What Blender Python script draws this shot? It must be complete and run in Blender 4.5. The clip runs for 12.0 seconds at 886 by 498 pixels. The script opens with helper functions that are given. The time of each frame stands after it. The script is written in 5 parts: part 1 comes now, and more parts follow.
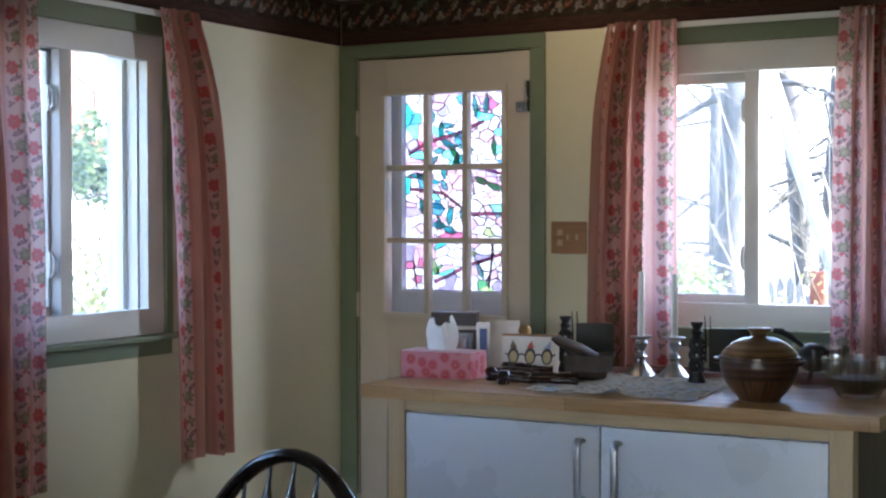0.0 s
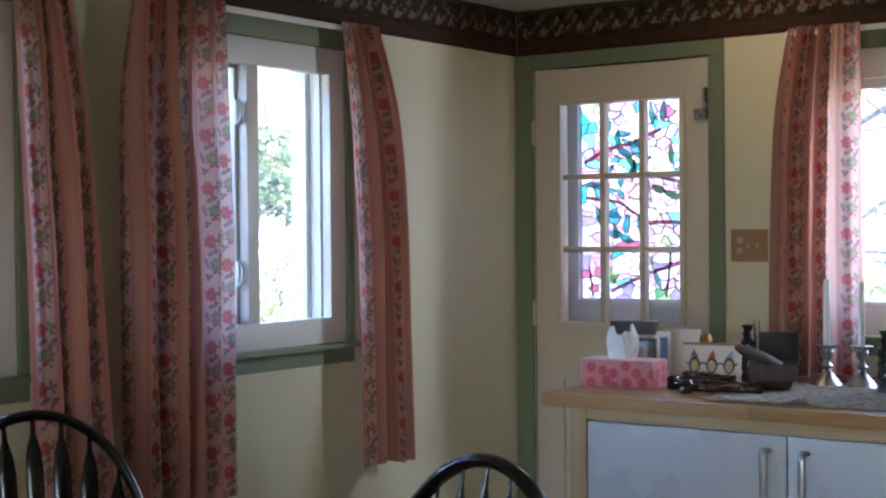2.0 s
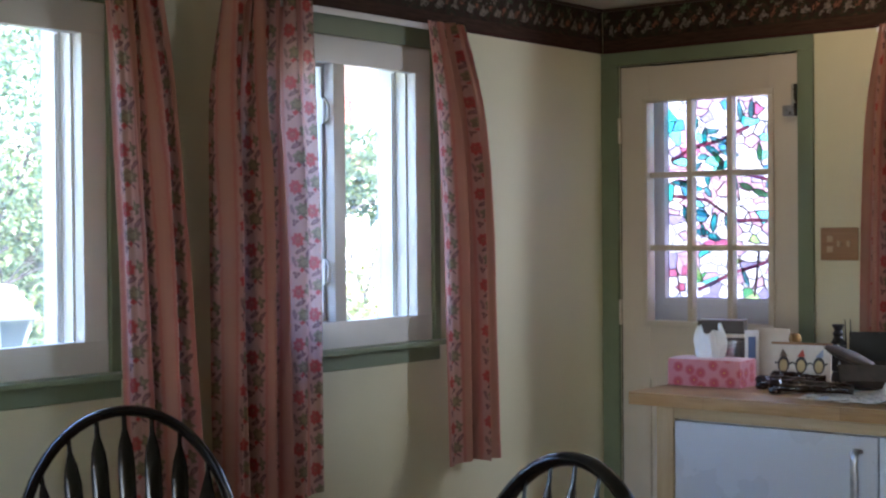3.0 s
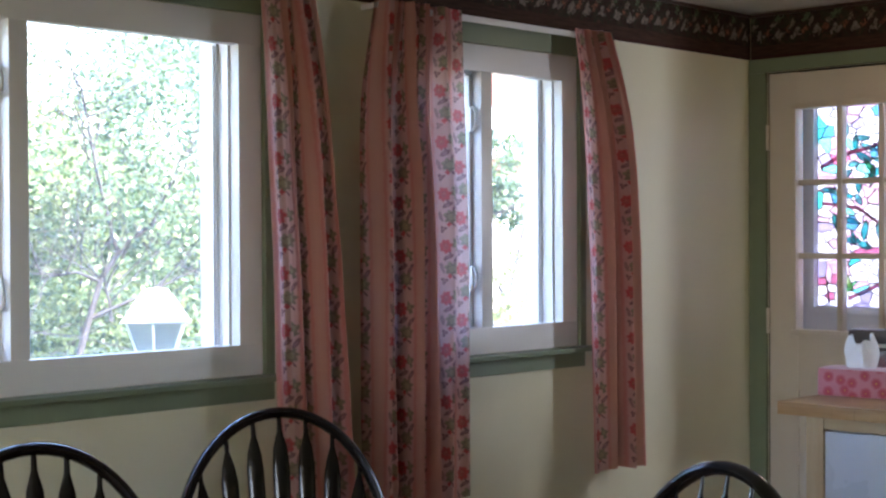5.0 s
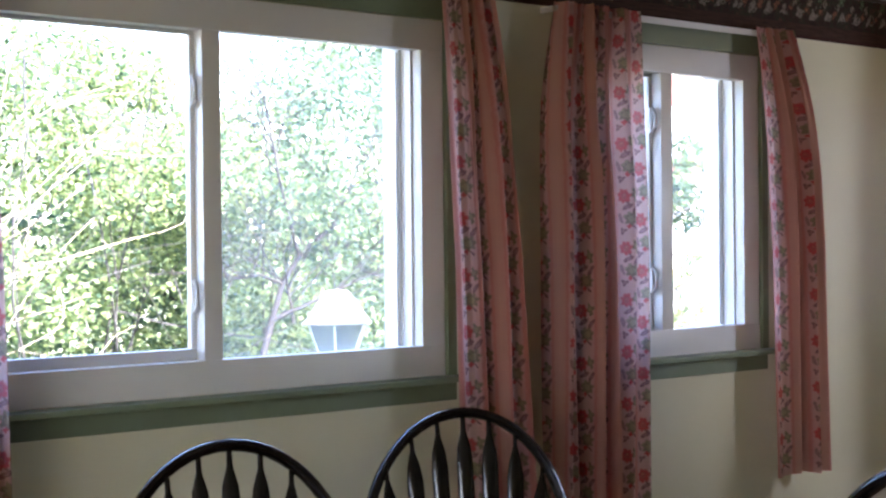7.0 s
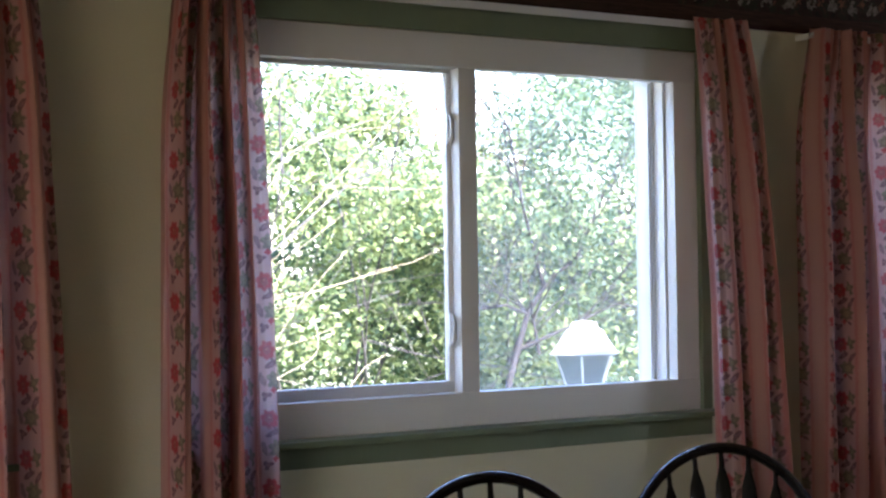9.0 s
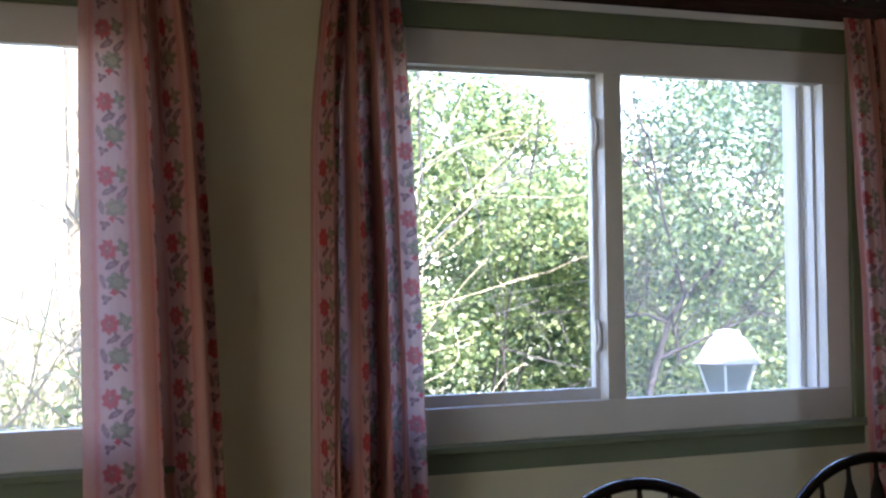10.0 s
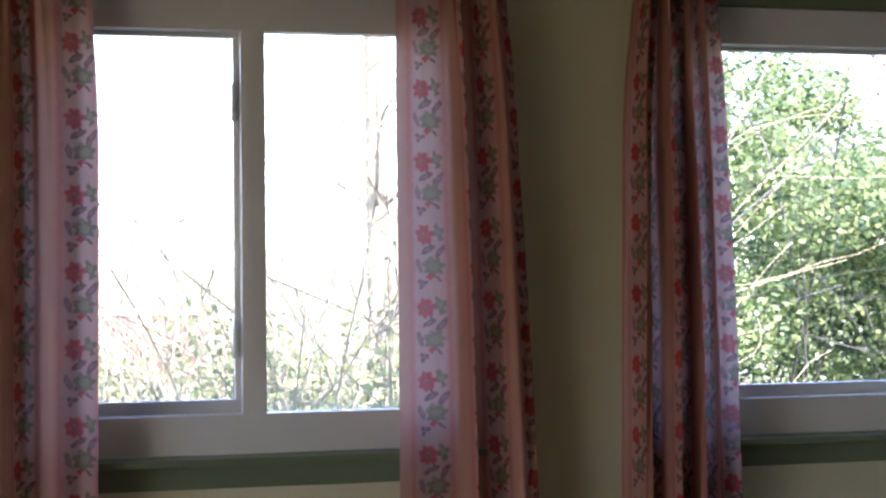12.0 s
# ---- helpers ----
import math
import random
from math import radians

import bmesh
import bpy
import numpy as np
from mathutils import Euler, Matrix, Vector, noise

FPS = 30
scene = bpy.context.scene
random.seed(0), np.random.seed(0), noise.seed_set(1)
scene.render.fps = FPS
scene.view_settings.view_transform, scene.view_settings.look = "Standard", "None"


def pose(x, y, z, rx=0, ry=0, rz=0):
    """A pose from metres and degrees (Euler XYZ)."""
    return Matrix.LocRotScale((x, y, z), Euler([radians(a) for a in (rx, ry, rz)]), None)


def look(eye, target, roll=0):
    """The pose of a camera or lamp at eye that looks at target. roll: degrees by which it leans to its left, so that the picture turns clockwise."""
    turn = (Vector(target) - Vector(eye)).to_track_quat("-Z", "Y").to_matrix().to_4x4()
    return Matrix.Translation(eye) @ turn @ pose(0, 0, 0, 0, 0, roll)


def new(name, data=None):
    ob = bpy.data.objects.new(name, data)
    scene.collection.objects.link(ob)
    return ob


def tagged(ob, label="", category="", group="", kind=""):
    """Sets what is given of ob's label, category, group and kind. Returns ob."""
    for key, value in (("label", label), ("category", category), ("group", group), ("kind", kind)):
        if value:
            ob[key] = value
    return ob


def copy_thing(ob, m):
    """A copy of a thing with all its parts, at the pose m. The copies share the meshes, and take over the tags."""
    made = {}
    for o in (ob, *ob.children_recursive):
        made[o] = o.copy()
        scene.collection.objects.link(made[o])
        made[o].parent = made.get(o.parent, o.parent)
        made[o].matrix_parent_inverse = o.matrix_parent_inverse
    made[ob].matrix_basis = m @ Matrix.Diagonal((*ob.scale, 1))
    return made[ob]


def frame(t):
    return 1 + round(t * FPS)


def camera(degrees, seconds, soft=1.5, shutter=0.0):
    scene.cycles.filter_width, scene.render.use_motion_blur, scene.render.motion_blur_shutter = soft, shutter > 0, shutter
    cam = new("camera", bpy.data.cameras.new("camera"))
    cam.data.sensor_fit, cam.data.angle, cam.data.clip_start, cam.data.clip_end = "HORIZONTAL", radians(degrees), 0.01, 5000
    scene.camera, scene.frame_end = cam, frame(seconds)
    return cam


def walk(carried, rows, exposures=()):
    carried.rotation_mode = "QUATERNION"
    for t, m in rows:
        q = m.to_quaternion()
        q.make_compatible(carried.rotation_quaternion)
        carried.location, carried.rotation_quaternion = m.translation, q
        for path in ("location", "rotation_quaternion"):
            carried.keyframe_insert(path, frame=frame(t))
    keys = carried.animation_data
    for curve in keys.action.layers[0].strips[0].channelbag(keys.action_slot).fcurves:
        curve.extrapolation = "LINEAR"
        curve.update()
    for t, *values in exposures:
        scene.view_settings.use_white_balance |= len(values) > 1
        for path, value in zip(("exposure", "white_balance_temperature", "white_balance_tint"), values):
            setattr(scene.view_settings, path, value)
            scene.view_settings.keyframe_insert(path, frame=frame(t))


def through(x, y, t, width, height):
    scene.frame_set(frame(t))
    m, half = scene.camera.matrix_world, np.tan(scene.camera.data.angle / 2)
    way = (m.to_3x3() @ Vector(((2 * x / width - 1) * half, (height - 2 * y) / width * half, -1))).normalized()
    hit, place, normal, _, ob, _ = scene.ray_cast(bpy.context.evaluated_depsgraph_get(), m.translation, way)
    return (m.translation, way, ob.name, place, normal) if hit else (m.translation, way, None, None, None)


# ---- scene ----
cam = camera(34.0, 12.0, soft=2.3)
PATH = [
    (0, (3.201, -4.889, 1.407), (2.225, -3.144, 1.363), -0.1),
    (0.5, (3.199, -4.9, 1.408), (2.182, -3.179, 1.371), -0.1),
    (1, (3.179, -4.913, 1.404), (2.093, -3.234, 1.375), -0.6),
    (1.5, (3.186, -4.917, 1.401), (2.06, -3.264, 1.373), -0.4),
    (2, (3.171, -4.933, 1.399), (2.004, -3.309, 1.372), -0.5),
    (2.5, (3.165, -4.933, 1.401), (1.942, -3.351, 1.372), -0.6),
    (3, (3.167, -4.938, 1.398), (1.908, -3.384, 1.37), -0.5),
    (3.5, (3.163, -4.947, 1.403), (1.87, -3.422, 1.376), -0.6),
    (5.5, (3.171, -4.991, 1.403), (1.731, -3.604, 1.385), -0.2),
    (6, (3.173, -4.997, 1.401), (1.691, -3.654, 1.383), -0.3),
    (6.5, (3.174, -5.007, 1.401), (1.655, -3.707, 1.384), -0.4),
    (8.5, (3.169, -5.058, 1.414), (1.472, -4.0, 1.427), -0.8),
    (9, (3.169, -5.07, 1.417), (1.427, -4.088, 1.445), -0.8),
    (9.5, (3.159, -5.083, 1.413), (1.378, -4.174, 1.451), -0.9),
    (10, (3.16, -5.097, 1.407), (1.335, -4.28, 1.452), -0.9),
    (10.5, (3.154, -5.101, 1.413), (1.287, -4.387, 1.451), -0.9),
    (11, (3.14, -5.112, 1.411), (1.239, -4.491, 1.445), -0.8),
    (11.5, (3.124, -5.141, 1.417), (1.199, -4.6, 1.443), -0.9),
    (12, (3.124, -5.143, 1.42), (1.174, -4.7, 1.442), -0.5),
]
walk(cam, [(t, look(eye, target, roll)) for t, eye, target, roll in PATH], exposures=[(0, 3.93, 5650, 14), (3.5, 4.0, 5850, 16), (6.5, 4.10, 5950, 21), (8.5, 3.83, 5950, 22), (9.5, 3.42, 5900, 22), (12, 3.24, 5900, 22)])

# ---- world, sun, lamps ----
SUN_EL, SUN_AZ = 38.0, 88.0   # azimuth: degrees clockwise from +y, the side the light comes from
world = bpy.data.worlds.new("world")
scene.world = world
world.use_nodes = True
wt = world.node_tree
sky = wt.nodes.new("ShaderNodeTexSky")
sky.sky_type, sky.sun_disc = "NISHITA", False
sky.sun_elevation, sky.sun_rotation = radians(SUN_EL), radians(SUN_AZ)
wt.links.new(sky.outputs[0], wt.nodes["Background"].inputs[0])
wt.nodes["Background"].inputs[1].default_value = 0.15
sun = new("sun", bpy.data.lights.new("sun", "SUN"))
sun.data.energy, sun.data.angle, sun.data.color = 3.4, radians(0.6), (1.0, 0.94, 0.86)
sun_from = Vector((math.sin(radians(SUN_AZ)) * math.cos(radians(SUN_EL)), math.cos(radians(SUN_AZ)) * math.cos(radians(SUN_EL)), math.sin(radians(SUN_EL))))
sun.matrix_world = look(sun_from * 30, (0, 0, 0))


def area(name, m, w, h, watts, color):
    lamp = new(name, bpy.data.lights.new(name, "AREA"))
    lamp.data.shape, lamp.data.size, lamp.data.size_y, lamp.data.energy, lamp.data.color = "RECTANGLE", w, h, watts, color
    lamp.matrix_world = m
    return lamp


# added warm fill behind the camera, window_1 sky light, warm lamp over the sideboard
# unseen fill lamp, added to warm the window wall
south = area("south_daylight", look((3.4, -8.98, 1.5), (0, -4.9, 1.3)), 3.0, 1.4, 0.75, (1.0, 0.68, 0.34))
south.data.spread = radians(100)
north = area("north_daylight", look((2.008, 0.045, 1.50), (0.058, -0.425, 0.85)), 0.085, 0.78, 0.64, (0.90, 0.95, 1.0))
north.data.spread = radians(125)
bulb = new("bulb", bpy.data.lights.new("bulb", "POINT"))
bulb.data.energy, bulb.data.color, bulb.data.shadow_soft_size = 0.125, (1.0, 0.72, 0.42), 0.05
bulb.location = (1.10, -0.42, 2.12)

# ---- materials ----


class Nodes:
    """Short ways to write node maths."""

    def __init__(self, name):
        self.mat = bpy.data.materials.new(name)
        self.mat.use_nodes = True
        self.t = self.mat.node_tree
        self.t.nodes.clear()
        self.out = self.t.nodes.new("ShaderNodeOutputMaterial")

    def node(self, kind, operation="", blend_type="", feature=""):
        n = self.t.nodes.new(kind)
        if operation:
            n.operation = operation
        if blend_type:
            n.data_type, n.blend_type = "RGBA", blend_type
        if feature:
            n.feature = feature
        return n

    def put(self, socket, value):
        if isinstance(value, bpy.types.NodeSocket):
            self.t.links.new(value, socket)
        elif value is not None:
            if socket.type == "RGBA" and len(value) == 3:
                value = (*value, 1)
            socket.default_value = value

    def m(self, op, a, b=None, c=None):
        n = self.node("ShaderNodeMath", operation=op)
        for s, v in zip(n.inputs, (a, b, c)):
            self.put(s, v)
        return n.outputs[0]

    def coord(self, kind="Object"):
        return self.node("ShaderNodeTexCoord").outputs[kind]

    def split(self, vec):
        n = self.node("ShaderNodeSeparateXYZ")
        self.put(n.inputs[0], vec)
        return n.outputs

    def join(self, x, y, z=0.0):
        n = self.node("ShaderNodeCombineXYZ")
        for s, v in zip(n.inputs, (x, y, z)):
            self.put(s, v)
        return n.outputs[0]

    def scaled(self, vec, s):
        n = self.node("ShaderNodeMapping")
        self.put(n.inputs[0], vec)
        n.inputs[3].default_value = s
        return n.outputs[0]

    def noise(self, vec, scale, detail=4, rough=0.55):
        n = self.node("ShaderNodeTexNoise")
        self.put(n.inputs["Vector"], vec)
        n.inputs["Scale"].default_value, n.inputs["Detail"].default_value, n.inputs["Roughness"].default_value = scale, detail, rough
        return n.outputs[0]

    def ramp(self, fac, *stops):
        n = self.node("ShaderNodeValToRGB")
        self.put(n.inputs[0], fac)
        while len(n.color_ramp.elements) < len(stops):
            n.color_ramp.elements.new(0.5)
        for e, (p, c) in zip(n.color_ramp.elements, stops):
            e.position, e.color = p, (*c, 1) if len(c) == 3 else c
        return n.outputs[0]

    def mix(self, fac, a, b, how="MIX"):
        n = self.node("ShaderNodeMix", blend_type=how)
        self.put(n.inputs[0], fac), self.put(n.inputs[6], a), self.put(n.inputs[7], b)
        return n.outputs[2]

    def bump(self, height, strength=0.3, far=0.01):
        n = self.node("ShaderNodeBump")
        self.put(n.inputs["Height"], height)
        n.inputs["Strength"].default_value, n.inputs["Distance"].default_value = strength, far
        return n.outputs[0]

    def principled(self, color, rough=0.5, metal=0.0, normal=None, **more):
        n = self.node("ShaderNodeBsdfPrincipled")
        self.put(n.inputs["Base Color"], color), self.put(n.inputs["Roughness"], rough), self.put(n.inputs["Metallic"], metal)
        if normal is not None:
            self.put(n.inputs["Normal"], normal)
        for key, value in more.items():
            self.put(n.inputs[key.replace("_", " ")], value)
        return n.outputs[0]

    def blend(self, fac, a, b):
        n = self.node("ShaderNodeMixShader")
        self.put(n.inputs[0], fac), self.put(n.inputs[1], a), self.put(n.inputs[2], b)
        return n.outputs[0]

    def done(self, shader):
        self.put(self.out.inputs[0], shader)
        return self.mat


def painted(name, color, rough=0.5, vary=0.08, scale=3.0, grain=60.0, bump=0.15):
    """Paint with faint blotches, and brush or roller grain."""
    n = Nodes(name)
    p = n.coord()
    big, small = n.noise(p, scale), n.noise(p, grain, 3)
    dark, light = [c * (1 - vary) for c in color], [min(1, c * (1 + vary)) for c in color]
    col = n.mix(n.m("MULTIPLY", small, 0.35), n.ramp(big, (0.3, dark), (0.7, light)), dark)
    r = n.m("ADD", n.m("MULTIPLY", big, 0.2), rough - 0.1)
    return n.done(n.principled(col, r, 0, n.bump(small, bump, 0.003)))


def wood(name, dark, light, along="X", rough=0.4, scale=1.0, islands=False):
    n = Nodes(name)
    s = {"X": (0.6, 9, 9), "Y": (9, 0.6, 9), "Z": (9, 9, 0.6)}[along]
    p = n.scaled(n.coord(), [v * scale for v in s])
    g = n.noise(p, 3.0, 6, 0.65)
    fine = n.noise(p, 22.0, 3)
    col = n.ramp(n.m("ADD", n.m("MULTIPLY", g, 0.75), n.m("MULTIPLY", fine, 0.25)), (0.32, dark), (0.68, light))
    if islands:
        tone = n.m("ADD", n.m("MULTIPLY", n.node("ShaderNodeNewGeometry").outputs["Random Per Island"], 0.34), 0.80)
        col = n.mix(1.0, col, n.join(tone, tone, tone), "MULTIPLY")
    return n.done(n.principled(col, n.m("ADD", n.m("MULTIPLY", g, 0.25), rough - 0.12), 0, n.bump(fine, 0.12, 0.003)))


def staved(name, dark, light):
    """Glued wooden staves of differing tone."""
    n = Nodes(name)
    p = n.coord()
    g = n.noise(n.scaled(p, (2.0, 26, 26)), 3.0, 6, 0.65)
    x, y, z = n.split(p)
    br = n.node("ShaderNodeTexBrick")
    n.put(br.inputs["Vector"], n.join(x, n.m("ADD", y, z)))
    for key, value in (("Scale", 1.0), ("Mortar Size", 0.0006), ("Brick Width", 0.42), ("Row Height", 0.043), ("Bias", 0.1)):
        br.inputs[key].default_value = value
    for key, value in (("Color1", (1, 1, 1, 1)), ("Color2", (0.72, 0.66, 0.58, 1)), ("Mortar", (0.45, 0.38, 0.3, 1))):
        br.inputs[key].default_value = value
    br.offset = 0.37
    col = n.mix(1.0, n.ramp(g, (0.32, dark), (0.68, light)), br.outputs["Color"], "MULTIPLY")
    return n.done(n.principled(col, n.m("ADD", n.m("MULTIPLY", g, 0.2), 0.27), 0, n.bump(g, 0.08, 0.002)))


def glass(name, tint=(1, 1, 1), gloss=0.02, base=0.03):
    n = Nodes(name)
    clear, shine = n.node("ShaderNodeBsdfTransparent"), n.node("ShaderNodeBsdfGlossy")
    n.put(clear.inputs[0], tint)
    shine.inputs["Roughness"].default_value = gloss
    f = n.node("ShaderNodeLayerWeight").outputs["Facing"]
    f = n.m("ADD", n.m("MULTIPLY", n.m("POWER", f, 4.0), 0.5), base)
    return n.done(n.blend(f, clear.outputs[0], shine.outputs[0]))


def simple(name, color, rough=0.5, metal=0.0, scale=30.0, vary=0.15, bump=0.1):
    n = Nodes(name)
    g = n.noise(n.coord(), scale, 4)
    col = n.ramp(g, (0.3, [c * (1 - vary) for c in color]), (0.7, [min(1, c * (1 + vary)) for c in color]))
    return n.done(n.principled(col, n.m("ADD", n.m("MULTIPLY", g, 0.2), rough - 0.1), metal, n.bump(g, bump, 0.002)))


def leafy(name, a, b, through=0.35):
    n = Nodes(name)
    r = n.node("ShaderNodeNewGeometry").outputs["Random Per Island"]
    col = n.ramp(r, (0.0, a), (1.0, b))
    d, tr = n.node("ShaderNodeBsdfDiffuse"), n.node("ShaderNodeBsdfTranslucent")
    n.put(d.inputs[0], col), n.put(tr.inputs[0], col)
    gl = n.node("ShaderNodeBsdfGlossy")
    gl.inputs["Roughness"].default_value = 0.4
    return n.done(n.blend(0.02, n.blend(through, d.outputs[0], tr.outputs[0]), gl.outputs[0]))


def curtain_cloth():
    """Printed cotton: bands of flowers on white between plain pink bands; thin enough to glow against the window."""
    n = Nodes("printed_cotton")
    uv = n.coord("UV")
    wob = n.noise(uv, 45.0, 2)
    x, y, _ = n.split(uv)
    x = n.m("ADD", x, n.m("MULTIPLY", n.m("SUBTRACT", wob, 0.5), 0.012))
    PU, PV = 0.140, 0.156
    x = n.m("ADD", x, n.m("MULTIPLY", n.m("SUBTRACT", n.noise(uv, 140.0, 2), 0.5), 0.008))
    cu = n.m("SUBTRACT", n.m("MULTIPLY", n.m("FRACT", n.m("DIVIDE", x, PU)), PU), PU / 2)
    yy = n.m("ADD", y, n.m("MULTIPLY", n.m("SUBTRACT", n.noise(uv, 60.0, 3), 0.5), 0.010))
    yy = n.m("ADD", yy, n.m("MULTIPLY", n.m("FLOOR", n.m("DIVIDE", x, PU)), 0.071))
    cv = n.m("SUBTRACT", n.m("MULTIPLY", n.m("FRACT", n.m("DIVIDE", yy, PV)), PV), PV / 2)

    def motif(cx, cy, r, petals, deep, tilt=0.0, slim=1.0):
        c, q = math.cos(radians(tilt)), math.sin(radians(tilt))
        ex, ey = n.m("SUBTRACT", cu, cx), n.m("SUBTRACT", cv, cy)
        dx = n.m("ADD", n.m("MULTIPLY", ex, c), n.m("MULTIPLY", ey, q))
        dy = n.m("MULTIPLY", n.m("SUBTRACT", n.m("MULTIPLY", ey, c), n.m("MULTIPLY", ex, q)), slim)
        far = n.m("SQRT", n.m("ADD", n.m("MULTIPLY", dx, dx), n.m("MULTIPLY", dy, dy)))
        edge = n.m("MULTIPLY", n.m("ADD", n.m("MULTIPLY", n.m("COSINE", n.m("MULTIPLY", n.m("ARCTAN2", dy, dx), petals)), deep), 1.0), r)
        soft = n.node("ShaderNodeMath", "MULTIPLY")
        n.put(soft.inputs[0], n.m("SUBTRACT", edge, far)), n.put(soft.inputs[1], 3.6 / r)
        soft.use_clamp = True
        return soft.outputs[0], n.m("DIVIDE", far, r)

    half = n.m("ABSOLUTE", cu)
    streak = n.noise(n.scaled(uv, (160, 3, 1)), 1.0, 2)
    band = n.ramp(n.m("MULTIPLY", half, 10.0), (0.0, (0.56, 0.345, 0.305)), (0.34, (0.55, 0.305, 0.265)), (0.40, (0.52, 0.185, 0.155)), (0.45, (0.51, 0.180, 0.145)), (0.50, (0.54, 0.275, 0.205)), (0.7, (0.56, 0.305, 0.225)))
    col = n.mix(n.m("MULTIPLY", streak, 0.30), band, (0.36, 0.15, 0.125))
    ink_fade = n.m("ADD", n.m("MULTIPLY", n.noise(uv, 110.0, 3), 1.1), 0.50)
    GREEN, GREENC, MAUVE, RED, REDC = (0.165, 0.130, 0.064), (0.24, 0.20, 0.105), (0.18, 0.064, 0.066), (0.44, 0.026, 0.022), (0.36, 0.065, 0.04)
    for (cx, cy, r, k, deep, tilt, slim), ink, core in (
        ((0.022, 0.052, 0.0125, 4, 0.28, 20, 0.8), GREEN, GREENC),
        ((0.026, 0.038, 0.0065, 3, 0.25, 0, 1.0), GREEN, GREEN),
        ((-0.002, 0.014, 0.0165, 2, 0.15, 25, 2.1), MAUVE, (0.27, 0.13, 0.14)),
        ((0.003, 0.024, 0.0085, 2, 0.2, -55, 1.9), MAUVE, MAUVE),
        ((0.026, 0.010, 0.0155, 2, 0.15, 50, 1.9), MAUVE, (0.27, 0.13, 0.14)),
        ((-0.024, -0.020, 0.0150, 2, 0.15, -70, 1.9), (0.24, 0.12, 0.11), (0.28, 0.14, 0.13)),
        ((0.010, -0.022, 0.0230, 7, 0.16, 10, 1.15), GREEN, GREENC),
        ((-0.002, -0.014, 0.0090, 3, 0.3, 60, 1.0), GREENC, GREEN),
        ((0.002, -0.044, 0.0070, 4, 0.2, 0, 1.0), RED, RED),
        ((0.020, -0.048, 0.0080, 2, 0.2, -40, 1.7), MAUVE, MAUVE),
        ((-0.017, -0.058, 0.0110, 3, 0.3, 15, 1.2), MAUVE, (0.27, 0.12, 0.11)),
        ((-0.011, 0.046, 0.0210, 7, 0.11, 10, 1.0), RED, REDC),
        ((-0.011, 0.049, 0.0075, 3, 0.3, 40, 1.0), (0.34, 0.035, 0.035), (0.44, 0.13, 0.07)),
    ):
        mask, ratio = motif(cx, cy, r * 1.10, k, deep, tilt, slim)
        fade = n.node("ShaderNodeMath", "MULTIPLY")
        n.put(fade.inputs[0], mask), n.put(fade.inputs[1], ink_fade)
        fade.use_clamp = True
        col = n.mix(fade.outputs[0], col, n.mix(n.m("LESS_THAN", ratio, 0.42), ink, core))
    weave = n.noise(n.scaled(uv, (900, 900, 1)), 1.0, 2)
    d, tr = n.node("ShaderNodeBsdfDiffuse"), n.node("ShaderNodeBsdfTranslucent")
    n.put(d.inputs[0], col), n.put(tr.inputs[0], n.mix(0.26, col, (0.86, 0.78, 0.82)))
    nor = n.bump(weave, 0.2, 0.001)
    n.put(d.inputs["Normal"], nor)
    return n.done(n.blend(0.42, d.outputs[0], tr.outputs[0]))


def border_paper():
    """Wallpaper border: dark brown ground, rows of pale motifs with rust and green between, a wood-brown band below."""
    n = Nodes("wallpaper_border")
    uv = n.coord("UV")
    x, y, _ = n.split(uv)
    blot, tiny = n.noise(uv, 26.0, 4), n.noise(uv, 90.0, 3)
    col = n.ramp(blot, (0.30, (0.008, 0.007, 0.006)), (0.46, (0.032, 0.014, 0.010)), (0.56, (0.020, 0.023, 0.012)), (0.70, (0.075, 0.030, 0.019)))
    wob = n.m("MULTIPLY", n.m("SUBTRACT", n.noise(uv, 48.0, 3), 0.5), 0.075)
    for P, shift, cy, r, k, ink in ((0.083, 0.0, 0.090, 0.017, 3, (0.22, 0.18, 0.145)), (0.083, 0.045, 0.100, 0.011, 5, (0.24, 0.09, 0.05)), (0.083, 0.022, 0.128, 0.011, 5, (0.21, 0.16, 0.12)), (0.125, 0.06, 0.150, 0.014, 5, (0.10, 0.13, 0.07))):
        cu = n.m("SUBTRACT", n.m("MULTIPLY", n.m("FRACT", n.m("DIVIDE", n.m("ADD", x, n.m("ADD", wob, shift)), P)), P), P / 2)
        cv = n.m("ADD", n.m("SUBTRACT", y, cy), wob)
        far = n.m("SQRT", n.m("ADD", n.m("MULTIPLY", cu, cu), n.m("MULTIPLY", cv, cv)))
        edge = n.m("MULTIPLY", n.m("ADD", n.m("MULTIPLY", n.m("COSINE", n.m("MULTIPLY", n.m("ARCTAN2", cu, cv), k)), 0.35), 1.0), r)
        col = n.mix(n.m("MULTIPLY", n.m("LESS_THAN", far, edge), n.ramp(tiny, (0.35, (0.3, 0.3, 0.3)), (0.6, (0.9, 0.9, 0.9)))), col, ink)
    band = n.ramp(n.noise(n.scaled(uv, (14, 120, 1)), 1.0, 4), (0.3, (0.026, 0.012, 0.008)), (0.7, (0.062, 0.029, 0.018)))
    col = n.mix(n.m("LESS_THAN", y, 0.052), col, band)
    col = n.mix(n.m("LESS_THAN", y, 0.012), col, (0.04, 0.012, 0.009))
    return n.done(n.principled(col, 0.75, 0, None, Specular_IOR_Level=0.2))


